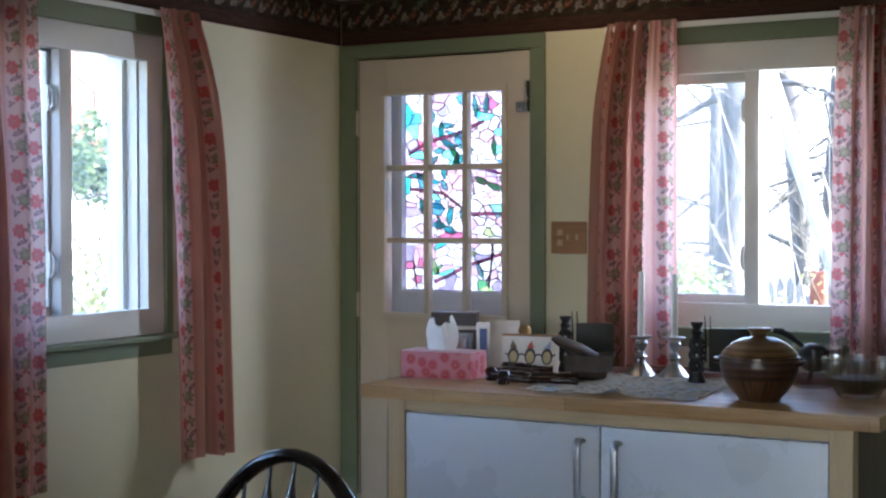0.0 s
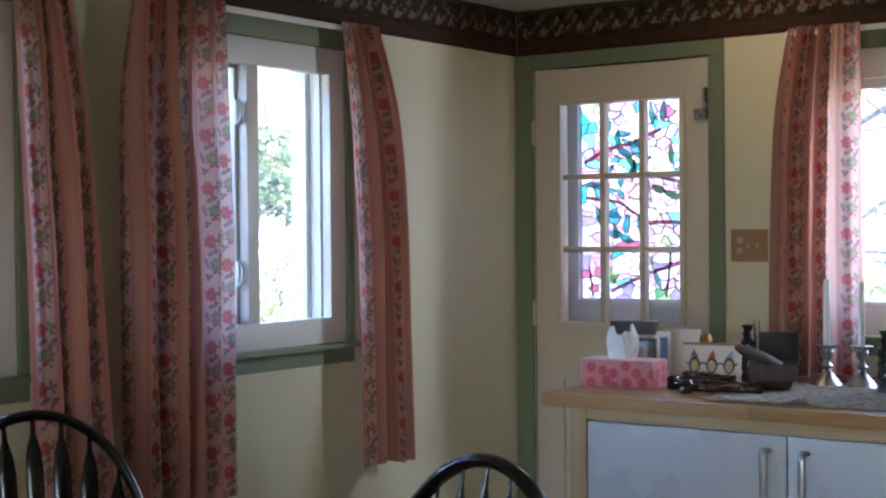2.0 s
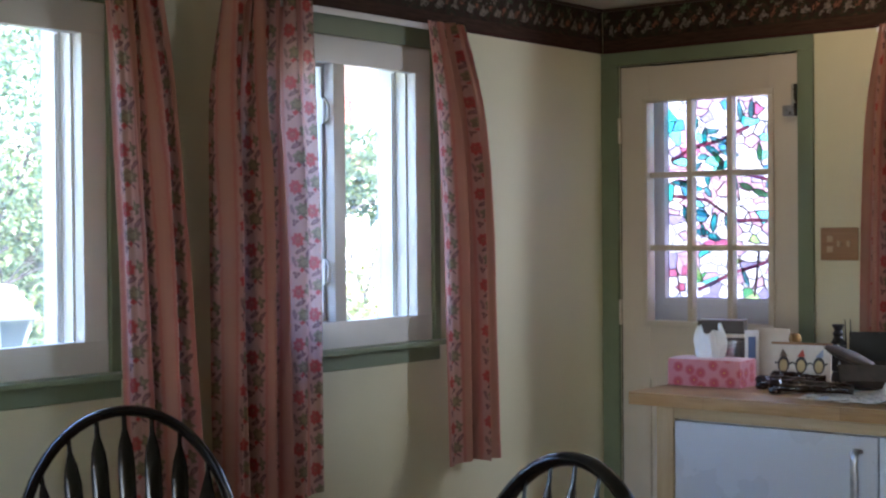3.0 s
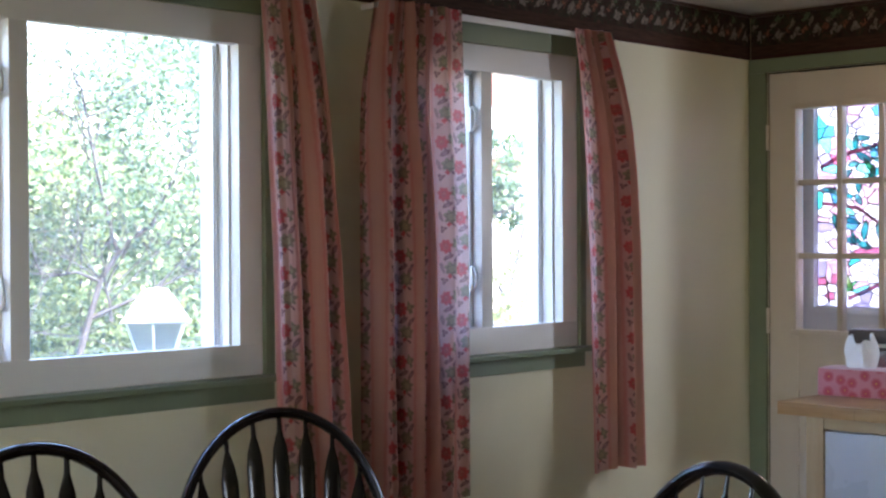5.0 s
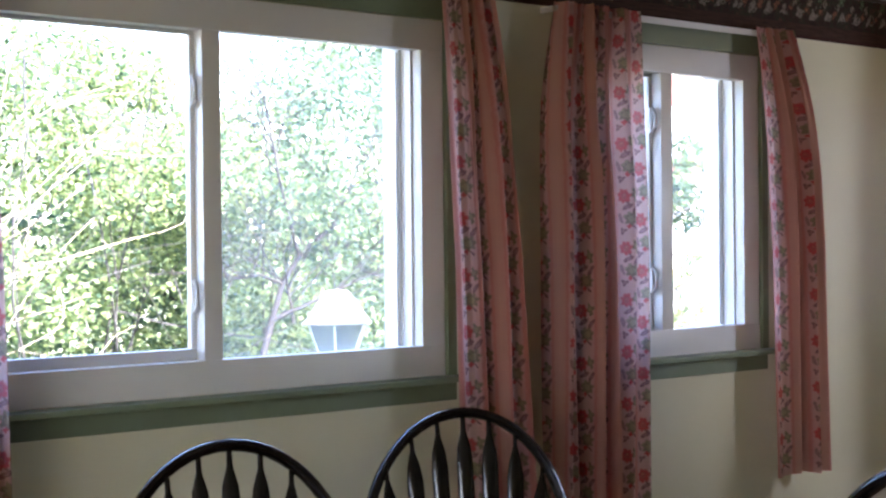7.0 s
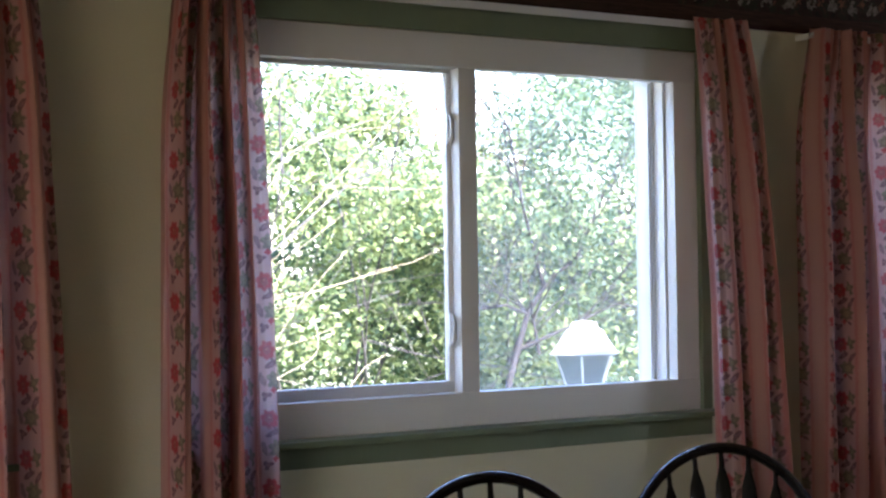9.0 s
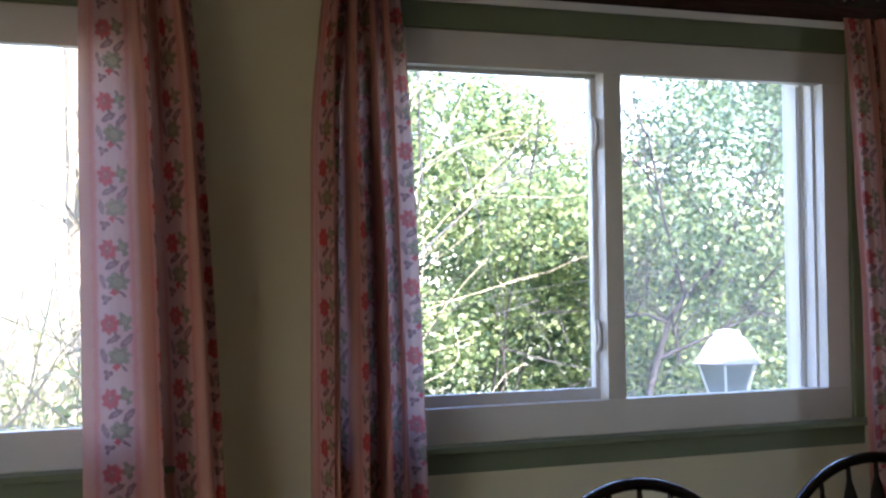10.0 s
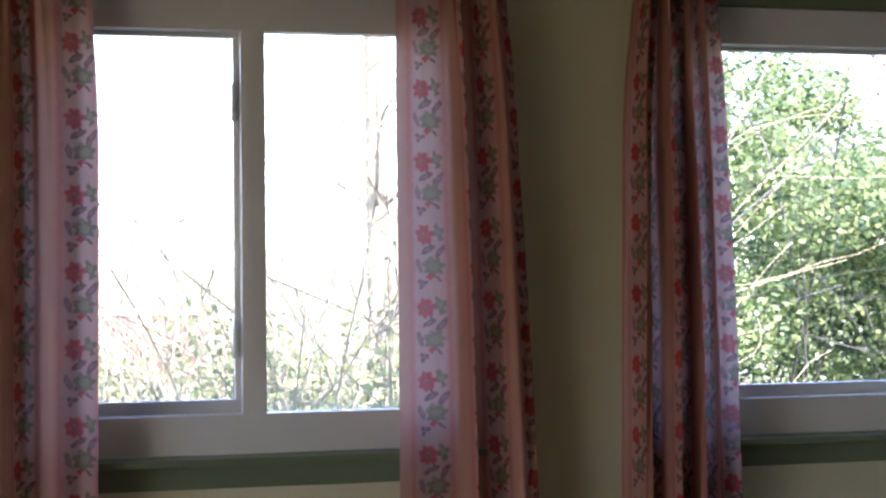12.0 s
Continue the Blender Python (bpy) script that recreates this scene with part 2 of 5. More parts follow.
WALL = painted("pale_green_wall", (0.63, 0.59, 0.41), 0.5, 0.05, 1.5, 140, 0.25)
TRIM = painted("sage_trim", (0.165, 0.200, 0.122), 0.45, 0.08, 4, 40, 0.15)
CEIL = painted("ceiling_white", (0.62, 0.58, 0.50), 0.7, 0.05, 2, 120, 0.3)
VINYL = painted("white_vinyl", (0.70, 0.69, 0.68), 0.35, 0.03, 5, 50, 0.05)
DOORP = painted("cream_door_paint", (0.61, 0.54, 0.45), 0.45, 0.05, 3, 50, 0.2)
STORM = painted("storm_white", (0.62, 0.62, 0.70), 0.4, 0.04)
LACQ = painted("white_lacquer", (0.55, 0.56, 0.585), 0.28, 0.03, 3, 60, 0.04)
FLOORM = wood("oak_floor", (0.20, 0.11, 0.055), (0.36, 0.22, 0.12), "Y", 0.4)
BIRCH = staved("birch_block", (0.38, 0.21, 0.080), (0.52, 0.33, 0.145))
BIRCHZ = wood("birch_post", (0.40, 0.28, 0.14), (0.52, 0.39, 0.22), "Z", 0.45)
BIRCHX = wood("birch_rail", (0.38, 0.265, 0.13), (0.50, 0.37, 0.21), "X", 0.45)
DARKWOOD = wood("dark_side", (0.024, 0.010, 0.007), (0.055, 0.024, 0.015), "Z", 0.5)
REDWOOD = wood("red_brown_wood", (0.10, 0.025, 0.015), (0.20, 0.06, 0.035), "X", 0.4)
BLACKP = simple("black_chair_lacquer", (0.007, 0.006, 0.006), 0.16, 0.0, 20, 0.3, 0.03)
IRON = simple("black_iron", (0.010, 0.010, 0.011), 0.5, 0.3, 40, 0.3, 0.2)
STEEL = simple("brushed_steel", (0.45, 0.45, 0.46), 0.32, 1.0, 60, 0.1)
PEWTER = simple("pewter", (0.36, 0.35, 0.34), 0.30, 1.0, 25, 0.2)
TOOLM = simple("dark_varnished_wood", (0.022, 0.011, 0.009), 0.22, 0.0, 40, 0.4, 0.15)
BRASS = simple("old_brass", (0.20, 0.115, 0.045), 0.5, 0.9, 30, 0.3)
WAX = simple("white_wax", (0.72, 0.70, 0.68), 0.45, 0.0, 10, 0.04)
PANE = glass("window_glass")
CRYSTAL = glass("clear_crystal", (0.92, 0.94, 0.96), 0.03, 0.17)
CLOTH = curtain_cloth()
BORDER = border_paper()
SWITCHW = wood("switch_plate_wood", (0.24, 0.12, 0.05), (0.36, 0.20, 0.09), "X", 0.4)
PAPER = simple("white_tissue", (0.80, 0.80, 0.82), 0.8, 0, 20, 0.05)
TAN = simple("tan_plastic", (0.46, 0.33, 0.19), 0.4, 0, 20, 0.06)
CARD = simple("cream_card", (0.68, 0.62, 0.54), 0.7, 0, 20, 0.06)
DARKCARD = simple("dark_carton", (0.035, 0.020, 0.022), 0.4, 0, 20, 0.3)
GAPBLACK = simple("gap_shade_black", (0.012, 0.012, 0.012), 0.8)
ROAST = simple("dark_beans", (0.005, 0.004, 0.004), 0.45, 0, 90, 0.5, 0.8)
STONEWARE_GREY = simple("grey_brown_stoneware", (0.060, 0.043, 0.034), 0.6, 0, 40, 0.3, 0.3)


def flowered_carton():
    n = Nodes("pink_flowered_carton")
    p = n.coord()
    x, y, z = n.split(p)
    v = n.node("ShaderNodeTexVoronoi", feature="F1")
    v.voronoi_dimensions = "2D"
    n.put(v.inputs["Vector"], n.join(n.m("ADD", x, y), z))
    v.inputs["Scale"].default_value, v.inputs["Randomness"].default_value = 24.0, 0.7
    wob = n.m("ADD", v.outputs["Distance"], n.m("MULTIPLY", n.m("SUBTRACT", n.noise(p, 120, 2), 0.5), 0.22))
    col = n.ramp(wob, (0.0, (0.60, 0.30, 0.06)), (0.10, (0.42, 0.04, 0.06)), (0.34, (0.46, 0.09, 0.11)), (0.46, (0.52, 0.19, 0.215)))
    return n.done(n.principled(col, 0.5))


def glazed_pot():
    """Brown glaze in rings: ochre above, dark brown below with runs."""
    n = Nodes("banded_brown_glaze")
    p = n.coord()
    x, y, z = n.split(p)
    ang = n.m("ARCTAN2", y, x)
    runs = n.noise(n.join(n.m("MULTIPLY", ang, 5.0), n.m("MULTIPLY", z, 4.0)), 2.2, 3)
    ring = n.m("ADD", n.m("MULTIPLY", n.m("SINE", n.m("MULTIPLY", z, 330.0)), 0.15), n.m("ADD", n.m("MULTIPLY", n.noise(p, 30, 3), 0.5), 0.25))
    body = n.ramp(ring, (0.25, (0.014, 0.006, 0.005)), (0.5, (0.044, 0.018, 0.011)), (0.75, (0.085, 0.040, 0.021)))
    low = n.ramp(runs, (0.35, (0.030, 0.013, 0.008)), (0.65, (0.115, 0.058, 0.029)))
    lid = n.ramp(ring, (0.22, (0.036, 0.017, 0.008)), (0.45, (0.110, 0.058, 0.026)), (0.8, (0.175, 0.105, 0.048)))
    col = n.mix(n.m("GREATER_THAN", z, 0.125), n.mix(n.m("LESS_THAN", z, 0.065), body, low), lid)
    return n.done(n.principled(col, 0.28, 0, n.bump(ring, 0.3, 0.004)))


def mat_cloth():
    n = Nodes("woven_table_runner")
    p = n.coord()
    a, b = n.noise(n.scaled(p, (26, 48, 1)), 1.0, 2), n.noise(p, 60, 3)
    col = n.ramp(a, (0.36, (0.20, 0.15, 0.09)), (0.43, (0.66, 0.60, 0.48)), (0.57, (0.76, 0.70, 0.58)), (0.64, (0.34, 0.33, 0.22)))
    col = n.mix(n.m("GREATER_THAN", n.noise(p, 14, 2), 0.62), col, (0.56, 0.62, 0.66))
    return n.done(n.principled(col, 0.85, 0, n.bump(b, 0.4, 0.003)))


def stained(name, color, clear=0.35):
    n = Nodes(name)
    v = n.noise(n.coord(), 22, 3)
    col = n.mix(n.m("MULTIPLY", v, 0.6), color, [min(1, c * 1.4 + 0.06) for c in color])
    tr, cl = n.node("ShaderNodeBsdfTranslucent"), n.node("ShaderNodeBsdfTransparent")
    n.put(tr.inputs[0], col), n.put(cl.inputs[0], col)
    return n.done(n.blend(clear, tr.outputs[0], cl.outputs[0]))


def bark(name, dark, light):
    n = Nodes(name)
    p = n.scaled(n.coord(), (6, 6, 1.5))
    g = n.noise(p, 3.0, 6, 0.7)
    return n.done(n.principled(n.ramp(g, (0.35, dark), (0.65, light)), 0.85, 0, n.bump(g, 0.6, 0.02)))


def ground_cover():
    n = Nodes("lawn_and_leaf_litter")
    p = n.coord()
    a, b = n.noise(p, 0.6, 5), n.noise(p, 9.0, 5)
    col = n.ramp(n.m("ADD", n.m("MULTIPLY", a, 0.5), n.m("MULTIPLY", b, 0.5)), (0.38, (0.07, 0.10, 0.03)), (0.52, (0.17, 0.17, 0.08)), (0.62, (0.28, 0.23, 0.14)))
    return n.done(n.principled(col, 0.9, 0, n.bump(b, 0.6, 0.04)))


def brickwork(name):
    n = Nodes(name)
    r = n.node("ShaderNodeObjectInfo").outputs["Random"]
    g = n.noise(n.coord(), 40, 4)
    col = n.mix(0.5, n.ramp(r, (0.0, (0.15, 0.050, 0.034)), (1.0, (0.24, 0.095, 0.065))), n.ramp(g, (0.3, (0.14, 0.05, 0.032)), (0.7, (0.24, 0.10, 0.075))))
    return n.done(n.principled(col, 0.85))


POTM, CARTON, RUNNER = glazed_pot(), flowered_carton(), mat_cloth()
# bark colour darkened, standing in for backlit, shaded branches
SHADEBARK = bark("shaded_bark", (0.010, 0.009, 0.010), (0.035, 0.031, 0.032))
BARK, PALEBARK, TWIG = bark("grey_bark", (0.032, 0.030, 0.031), (0.095, 0.090, 0.090)), bark("pale_bark", (0.12, 0.105, 0.085), (0.27, 0.245, 0.21)), bark("straw_twigs", (0.08, 0.068, 0.045), (0.23, 0.195, 0.13))
# grey bark lightened, with the white sunlit look in its colour
SUNLITBARK = bark("sunlit_grey_bark", (0.28, 0.27, 0.25), (0.52, 0.50, 0.47))
STRAWBARK = bark("pale_straw_twigs", (0.20, 0.17, 0.11), (0.42, 0.36, 0.25))
LEAF_RUST = leafy("rust_leaves", (0.22, 0.11, 0.07), (0.42, 0.26, 0.18))
LEAF_LIGHT, LEAF_DARK, LEAF_STRAW = leafy("bright_leaves", (0.12, 0.18, 0.075), (0.37, 0.43, 0.190), 0.5), leafy("dark_leaves", (0.050, 0.090, 0.050), (0.15, 0.21, 0.115), 0.5), leafy("straw_leaves", (0.17, 0.18, 0.07), (0.36, 0.35, 0.17))


def fine_mesh():
    """Insect screen: fine pale threads, mostly open; their veil stands in for glare haze."""
    n = Nodes("insect_mesh_haze")
    d, tr, op = n.node("ShaderNodeBsdfDiffuse"), n.node("ShaderNodeBsdfTranslucent"), n.node("ShaderNodeBsdfTransparent")
    haze = n.noise(n.coord(), 6.0, 3)
    for q in (d, tr):
        n.put(q.inputs[0], (0.62, 0.66, 0.72))
    thread = n.blend(0.6, d.outputs[0], tr.outputs[0])
    return n.done(n.blend(n.m("ADD", n.m("MULTIPLY", haze, 0.05), 0.045), op.outputs[0], thread))


SCREEN = fine_mesh()
GROUNDM, BRICK, MORTAR = ground_cover(), brickwork("red_brick"), simple("mortar", (0.40, 0.37, 0.33), 0.9)
CONCRETE = simple("pale_concrete", (0.52, 0.50, 0.47), 0.9, 0, 3, 0.12)
FENCEM = wood("weathered_grey_fence", (0.20, 0.20, 0.21), (0.36, 0.36, 0.38), "Z", 0.7)
ROOFM = simple("roof_shingle", (0.10, 0.095, 0.09), 0.9, 0, 12, 0.3)
LAMPWHITE = painted("white_lamp_metal", (0.80, 0.80, 0.78), 0.4, 0.05)
# cap white dimmed so that full sun doesn't blow it out
CAPWHITE = painted("dimmed_white_cap", (0.30, 0.30, 0.30), 0.5, 0.12, 8)

# ---- shapes ----


def box(bm, x0, x1, y0, y1, z0, z1, bevel=0.0):
    t = bmesh.new()
    bmesh.ops.create_cube(t, size=1.0, matrix=Matrix.Translation(((x0 + x1) / 2, (y0 + y1) / 2, (z0 + z1) / 2)) @ Matrix.Diagonal((x1 - x0, y1 - y0, z1 - z0, 1)))
    if bevel:
        bmesh.ops.bevel(t, geom=t.edges[:], offset=bevel, segments=2, profile=0.6, affect="EDGES")
    return merge(bm, t)


def merge(bm, t, m=None):
    if m is not None:
        t.transform(m)
    me = bpy.data.meshes.new("tmp")
    t.to_mesh(me)
    bm.from_mesh(me)
    bpy.data.meshes.remove(me)
    t.free()
    return bm


def lathe(bm, profile, steps=32, ribs=0, deep=0.0):
    """Turns (radius, height) pairs round z."""
    rings = []
    for r, z in profile:
        rings.append([bm.verts.new(((r * (1 + deep * math.cos(ribs * a))) * math.cos(a), (r * (1 + deep * math.cos(ribs * a))) * math.sin(a), z)) for a in (2 * math.pi * k / steps for k in range(steps))])
    for lo, hi in zip(rings, rings[1:]):
        for k in range(steps):
            bm.faces.new((lo[k], lo[(k + 1) % steps], hi[(k + 1) % steps], hi[k]))
    for ring, flip in ((rings[0], True), (rings[-1], False)):
        if profile[0 if flip else -1][0] > 0.0005:
            bm.faces.new(ring[::-1] if flip else ring)
    bmesh.ops.remove_doubles(bm, verts=bm.verts[:], dist=0.0002)
    return bm


def tube(bm, points, radii, steps=8, flat=1.0, side=None):
    """A round or flattened rod along points; side: the way of its wide axis."""
    pts = [Vector(p) for p in points]
    if not isinstance(radii, (list, tuple)):
        radii = [radii] * len(pts)
    rings, ref = [], Vector(side) if side is not None else None
    for k, p in enumerate(pts):
        way = (pts[min(k + 1, len(pts) - 1)] - pts[max(k - 1, 0)]).normalized()
        if ref is None:
            ref = way.orthogonal()
        u = (ref - way * ref.dot(way)).normalized()
        if side is None:
            ref = u
        v = way.cross(u)
        rings.append([bm.verts.new(p + radii[k] * (math.cos(a) * u + flat * math.sin(a) * v)) for a in (2 * math.pi * j / steps for j in range(steps))])
    for lo, hi in zip(rings, rings[1:]):
        for j in range(steps):
            bm.faces.new((lo[j], lo[(j + 1) % steps], hi[(j + 1) % steps], hi[j]))
    bm.faces.new(rings[0][::-1]), bm.faces.new(rings[-1])
    return bm


def smooth(me, sharp=40):
    me.polygons.foreach_set("use_smooth", [True] * len(me.polygons))
    me.set_sharp_from_angle(angle=radians(sharp))


def mesh(name, bm, mat, soft=True):
    me = bpy.data.meshes.new(name)
    bmesh.ops.recalc_face_normals(bm, faces=bm.faces[:])
    bm.to_mesh(me)
    bm.free()
    me.materials.append(mat)
    if soft:
        smooth(me)
    return me


def part(name, bm, mat, parent=None, label="", soft=True):
    ob = new(name, mesh(name, bm, mat, soft))
    ob.parent = parent
    return tagged(ob, label)


def thing(name, label, category, at=Matrix(), group="", kind=""):
    ob = new(name)
    ob.empty_display_size = 0.1
    ob.matrix_basis = at
    return tagged(ob, label, category, group, kind)


def B(*a, **k):
    return box(bmesh.new(), *a, **k)


# The window wall is x = 0 (room at x > 0), the door wall is y = 0 (room at y < 0).
WEST = pose(0, 0, 0, 0, 0, 90)    # along the wall, outward, up
NORTH = Matrix()
CEILING_Z, GROUND_Z, T = 2.272, -0.70, 0.17
SILL_Z, HEAD_Z = 1.02, 2.012
# windows: wall, middle of the post, half width
WINDOWS = (("window_1", NORTH, 1.690, 0.455), ("window_2", WEST, -1.552, 0.455), ("window_3", WEST, -3.209, 0.738), ("window_4", WEST, -4.850, 0.455))


def wall(name, at, u0, u1, holes, label, mat=None, z1=CEILING_Z):
    bm = bmesh.new()
    u = u0
    for a, b, lo, hi in sorted(holes):
        box(bm, u, a, 0, T, -0.02, z1)
        if lo > 0:
            box(bm, a, b, 0, T, -0.02, lo)
        box(bm, a, b, 0, T, hi, z1)
        u = b
    box(bm, u, u1, 0, T, -0.02, z1)
    ob = new(name, mesh(name, bm, mat or WALL, False))
    ob.matrix_basis = at
    return tagged(ob, label, "wall", "", "structure")


def holes_of(at):
    return [(c - h, c + h, SILL_Z - 0.012, HEAD_Z) for _, m, c, h in WINDOWS if m is at]


DOOR = (0.078, 0.846, 0.0, 2.036)
wall("wall_north", NORTH, -T, 6.2, [DOOR] + holes_of(NORTH), "pale green painted wall round a door and window")
wall("wall_west", WEST, -9.0, 0.0, holes_of(WEST), "pale green painted wall with three white windows")
wall("wall_east", pose(6.2, 0, 0, 0, 0, -90), -T, 9.0 + T, [], "plain pale green painted wall")
# the south opening is unseen, added only to let light in
wall("wall_south", pose(0, -9.0, 0, 0, 0, 180), -6.2, T, [(-4.9, -1.9, 0.75, 2.1)], "plain pale green wall with an added wide opening")
tagged(new("floor", mesh("floor", B(-T, 6.2 + T, -9 - T, T, -0.25, -0.021), FLOORM, False)), "brown oak board floor", "floor", "", "structure")
tagged(new("ceiling", mesh("ceiling", B(-T, 6.2 + T, -9 - T, T, CEILING_Z, CEILING_Z + 0.2), CEIL, False)), "plain off-white painted ceiling", "ceiling", "", "structure")
# unseen slab, added to block the sun above the ceiling
tagged(new("roof", mesh("roof", B(-0.35, 6.6, -9.5, 0.4, CEILING_Z + 0.205, CEILING_Z + 0.4), ROOFM, False)), "unseen roof slab added to keep the sun out", "roof", "", "structure")


def strip(name, at, u0, u1, z0, z1, deep, mat, label, uv=False, category="trim"):
    me = mesh(name, B(u0, u1, -deep, -0.0005, z0, z1, bevel=min(0.002, deep / 3) if not uv else 0), mat, False)
    if uv:
        lay = me.uv_layers.new(name="UVMap")
        for loop in me.loops:
            co = me.vertices[loop.vertex_index].co
            lay.data[loop.index].uv = (co.x + 20.0, co.z - z0)
    ob = new(name, me)
    ob.matrix_basis = at
    return tagged(ob, label, category, "", "structure")


BORDER_Z = 2.092
strip("wallpaper_border_north", NORTH, 0.003, 6.2, BORDER_Z, CEILING_Z, 0.002, BORDER, "dark brown wallpaper border with pale motifs", True)
strip("wallpaper_border_west", WEST, -9.0, -0.003, BORDER_Z, CEILING_Z, 0.002, BORDER, "dark brown wallpaper border with pale motifs", True)
for nm, at, u0, u1 in (("border_edge_north", NORTH, 0.004, 6.2), ("border_edge_west", WEST, -9.0, -0.004)):
    strip(nm, at, u0, u1, CEILING_Z - 0.014, CEILING_Z - 0.001, 0.009, DARKWOOD, "narrow dark moulding under the ceiling")

# ---- windows ----


def sliding_window(name, at, c, h, label):
    """White two-light slider: deep frame, fixed light on the right, sash with two catches on the left."""
    w = thing(name, label, "window", at, "", "structure")
    z0, z1, f = SILL_Z, HEAD_Z - 0.001, 0.078
    a, b, pw = c - h + 0.001, c + h - 0.001, 0.026
    bm = bmesh.new()                                   # front ring, flush with the wall
    box(bm, a, b, -0.006, 0.034, z0, z0 + 0.085, 0.003)
    low = 0.102 if name == "window_1" else 0.085      # depth of the head
    box(bm, a, b, -0.006, 0.034, z1 - low, z1, 0.003)
    box(bm, a, a + f, -0.005, 0.034, z0 + 0.083, z1 - 0.083, 0.003)
    box(bm, b - f, b, -0.005, 0.034, z0 + 0.083, z1 - 0.083, 0.003)
    part("window_frame", bm, VINYL, w)
    part("mullion", B(c - pw, c + pw, -0.004, 0.075, z0 + 0.084, z1 - 0.084, 0.003), VINYL, w)
    bm = bmesh.new()                                   # deep lining with tracks
    for k, (o0, o1, g) in enumerate(((0.035, 0.060, 0.007), (0.061, 0.083, 0.002), (0.084, 0.108, 0.009), (0.109, 0.165, 0.005))):
        box(bm, a, a + f + g, o0, o1, z0, z1), box(bm, b - f - g, b, o0, o1, z0, z1)
        box(bm, a + f + 0.013, b - f - 0.013, o0, o1, z0, z0 + 0.066 + g), box(bm, a + f + 0.013, b - f - 0.013, o0, o1, z1 - 0.058 - g, z1)
    part("window_jamb", bm, VINYL, w, "white grooved jamb track", False)
    # fixed light
    s0, s1 = c + 0.005, b - f - 0.014
    bm = bmesh.new()
    for q in ((s0, s0 + 0.018, z0 + 0.083, z1 - 0.083), (s1 - 0.005, s1, z0 + 0.083, z1 - 0.083)):
        box(bm, q[0], q[1], 0.086, 0.106, q[2], q[3])
    part("fixed_sash", bm, VINYL, w)
    p = part("pane", B(s0 + 0.018, s1 - 0.005, 0.094, 0.098, z0 + 0.083, z1 - 0.083), PANE, w, "", False)
    p.visible_shadow = False
    # insect screen on the outside, its veil also adding glare haze
    u0 = c + 0.005 if name == "window_3" else a + f + 0.014
    u1 = c + 0.010 if name == "window_1" else b - f - 0.014
    scr = part("insect_screen", B(u0, u1, 0.1402, 0.1412, z0 + 0.073, z1 - 0.065), SCREEN, w, "fine pale insect mesh with glare haze", False)
    # sliding sash
    s0, s1, q = a + f + 0.002, c + 0.012, 0.033
    y0, y1, qt = z0 + 0.080, z1 - 0.070, 0.066 if name == "window_1" else 0.024
    sash = bmesh.new()
    box(sash, s0, s1, 0.036, 0.060, y0, y0 + q, 0.003), box(sash, s0, s1, 0.036, 0.060, y1 - qt, y1, 0.003)
    box(sash, s0, s0 + q, 0.037, 0.059, y0 + q, y1 - qt, 0.003), box(sash, s1 - q - 0.018, s1, 0.037, 0.059, y0 + q, y1 - qt, 0.003)
    sash = part("sash", sash, VINYL, w)
    p = part("pane", B(s0 + q, s1 - q - 0.018, 0.046, 0.050, y0 + q, y1 - qt), PANE, sash, "", False)
    p.visible_shadow = False
    for zc in (1.262, 1.775):
        bm = bmesh.new()
        tube(bm, [(c - pw - 0.012, 0.022, zc - 0.034), (c - pw - 0.013, 0.010, zc - 0.022), (c - pw - 0.013, 0.008, zc + 0.015), (c - pw - 0.012, 0.024, zc + 0.042)], [0.004, 0.006, 0.005, 0.0035], 8)
        box(bm, c - pw - 0.018, c - pw - 0.004, 0.024, 0.038, zc - 0.040, zc + 0.040, 0.003)
        part("sash_catch", bm, VINYL, sash, "white lever catch")
    return w


WLABEL = {"window_1": "white sliding window beside the stained-glass door", "window_2": "narrow white sliding window near the corner",
          "window_3": "wide white sliding window over the chairs", "window_4": "narrow white sliding window with pink curtains"}
for nm, at, c, h in WINDOWS:
    sliding_window(nm, at, c, h, WLABEL[nm])
    k = nm[-1]
    g = 0.032
    strip("trim_head_" + k, at, c - h - g, c + h + g, HEAD_Z + 0.001, 2.076, 0.018, TRIM, "sage green painted window head trim")
    strip("trim_left_" + k, at, c - h - g, c - h - 0.0005, SILL_Z, HEAD_Z, 0.018, TRIM, "sage green painted window side trim")
    strip("trim_right_" + k, at, c + h + 0.0005, c + h + g, SILL_Z, HEAD_Z, 0.018, TRIM, "sage green painted window side trim")
    strip("sill_" + k, at, c - h - 0.05, c + h + 0.05, SILL_Z - 0.016, SILL_Z - 0.001, 0.066, TRIM, "sage green painted window sill")
    strip("apron_" + k, at, c - h - 0.04, c + h + 0.04, SILL_Z - 0.072, SILL_Z - 0.017, 0.006, TRIM, "sage green painted apron under the sill")

# ---- curtains ----
UP = 2.094


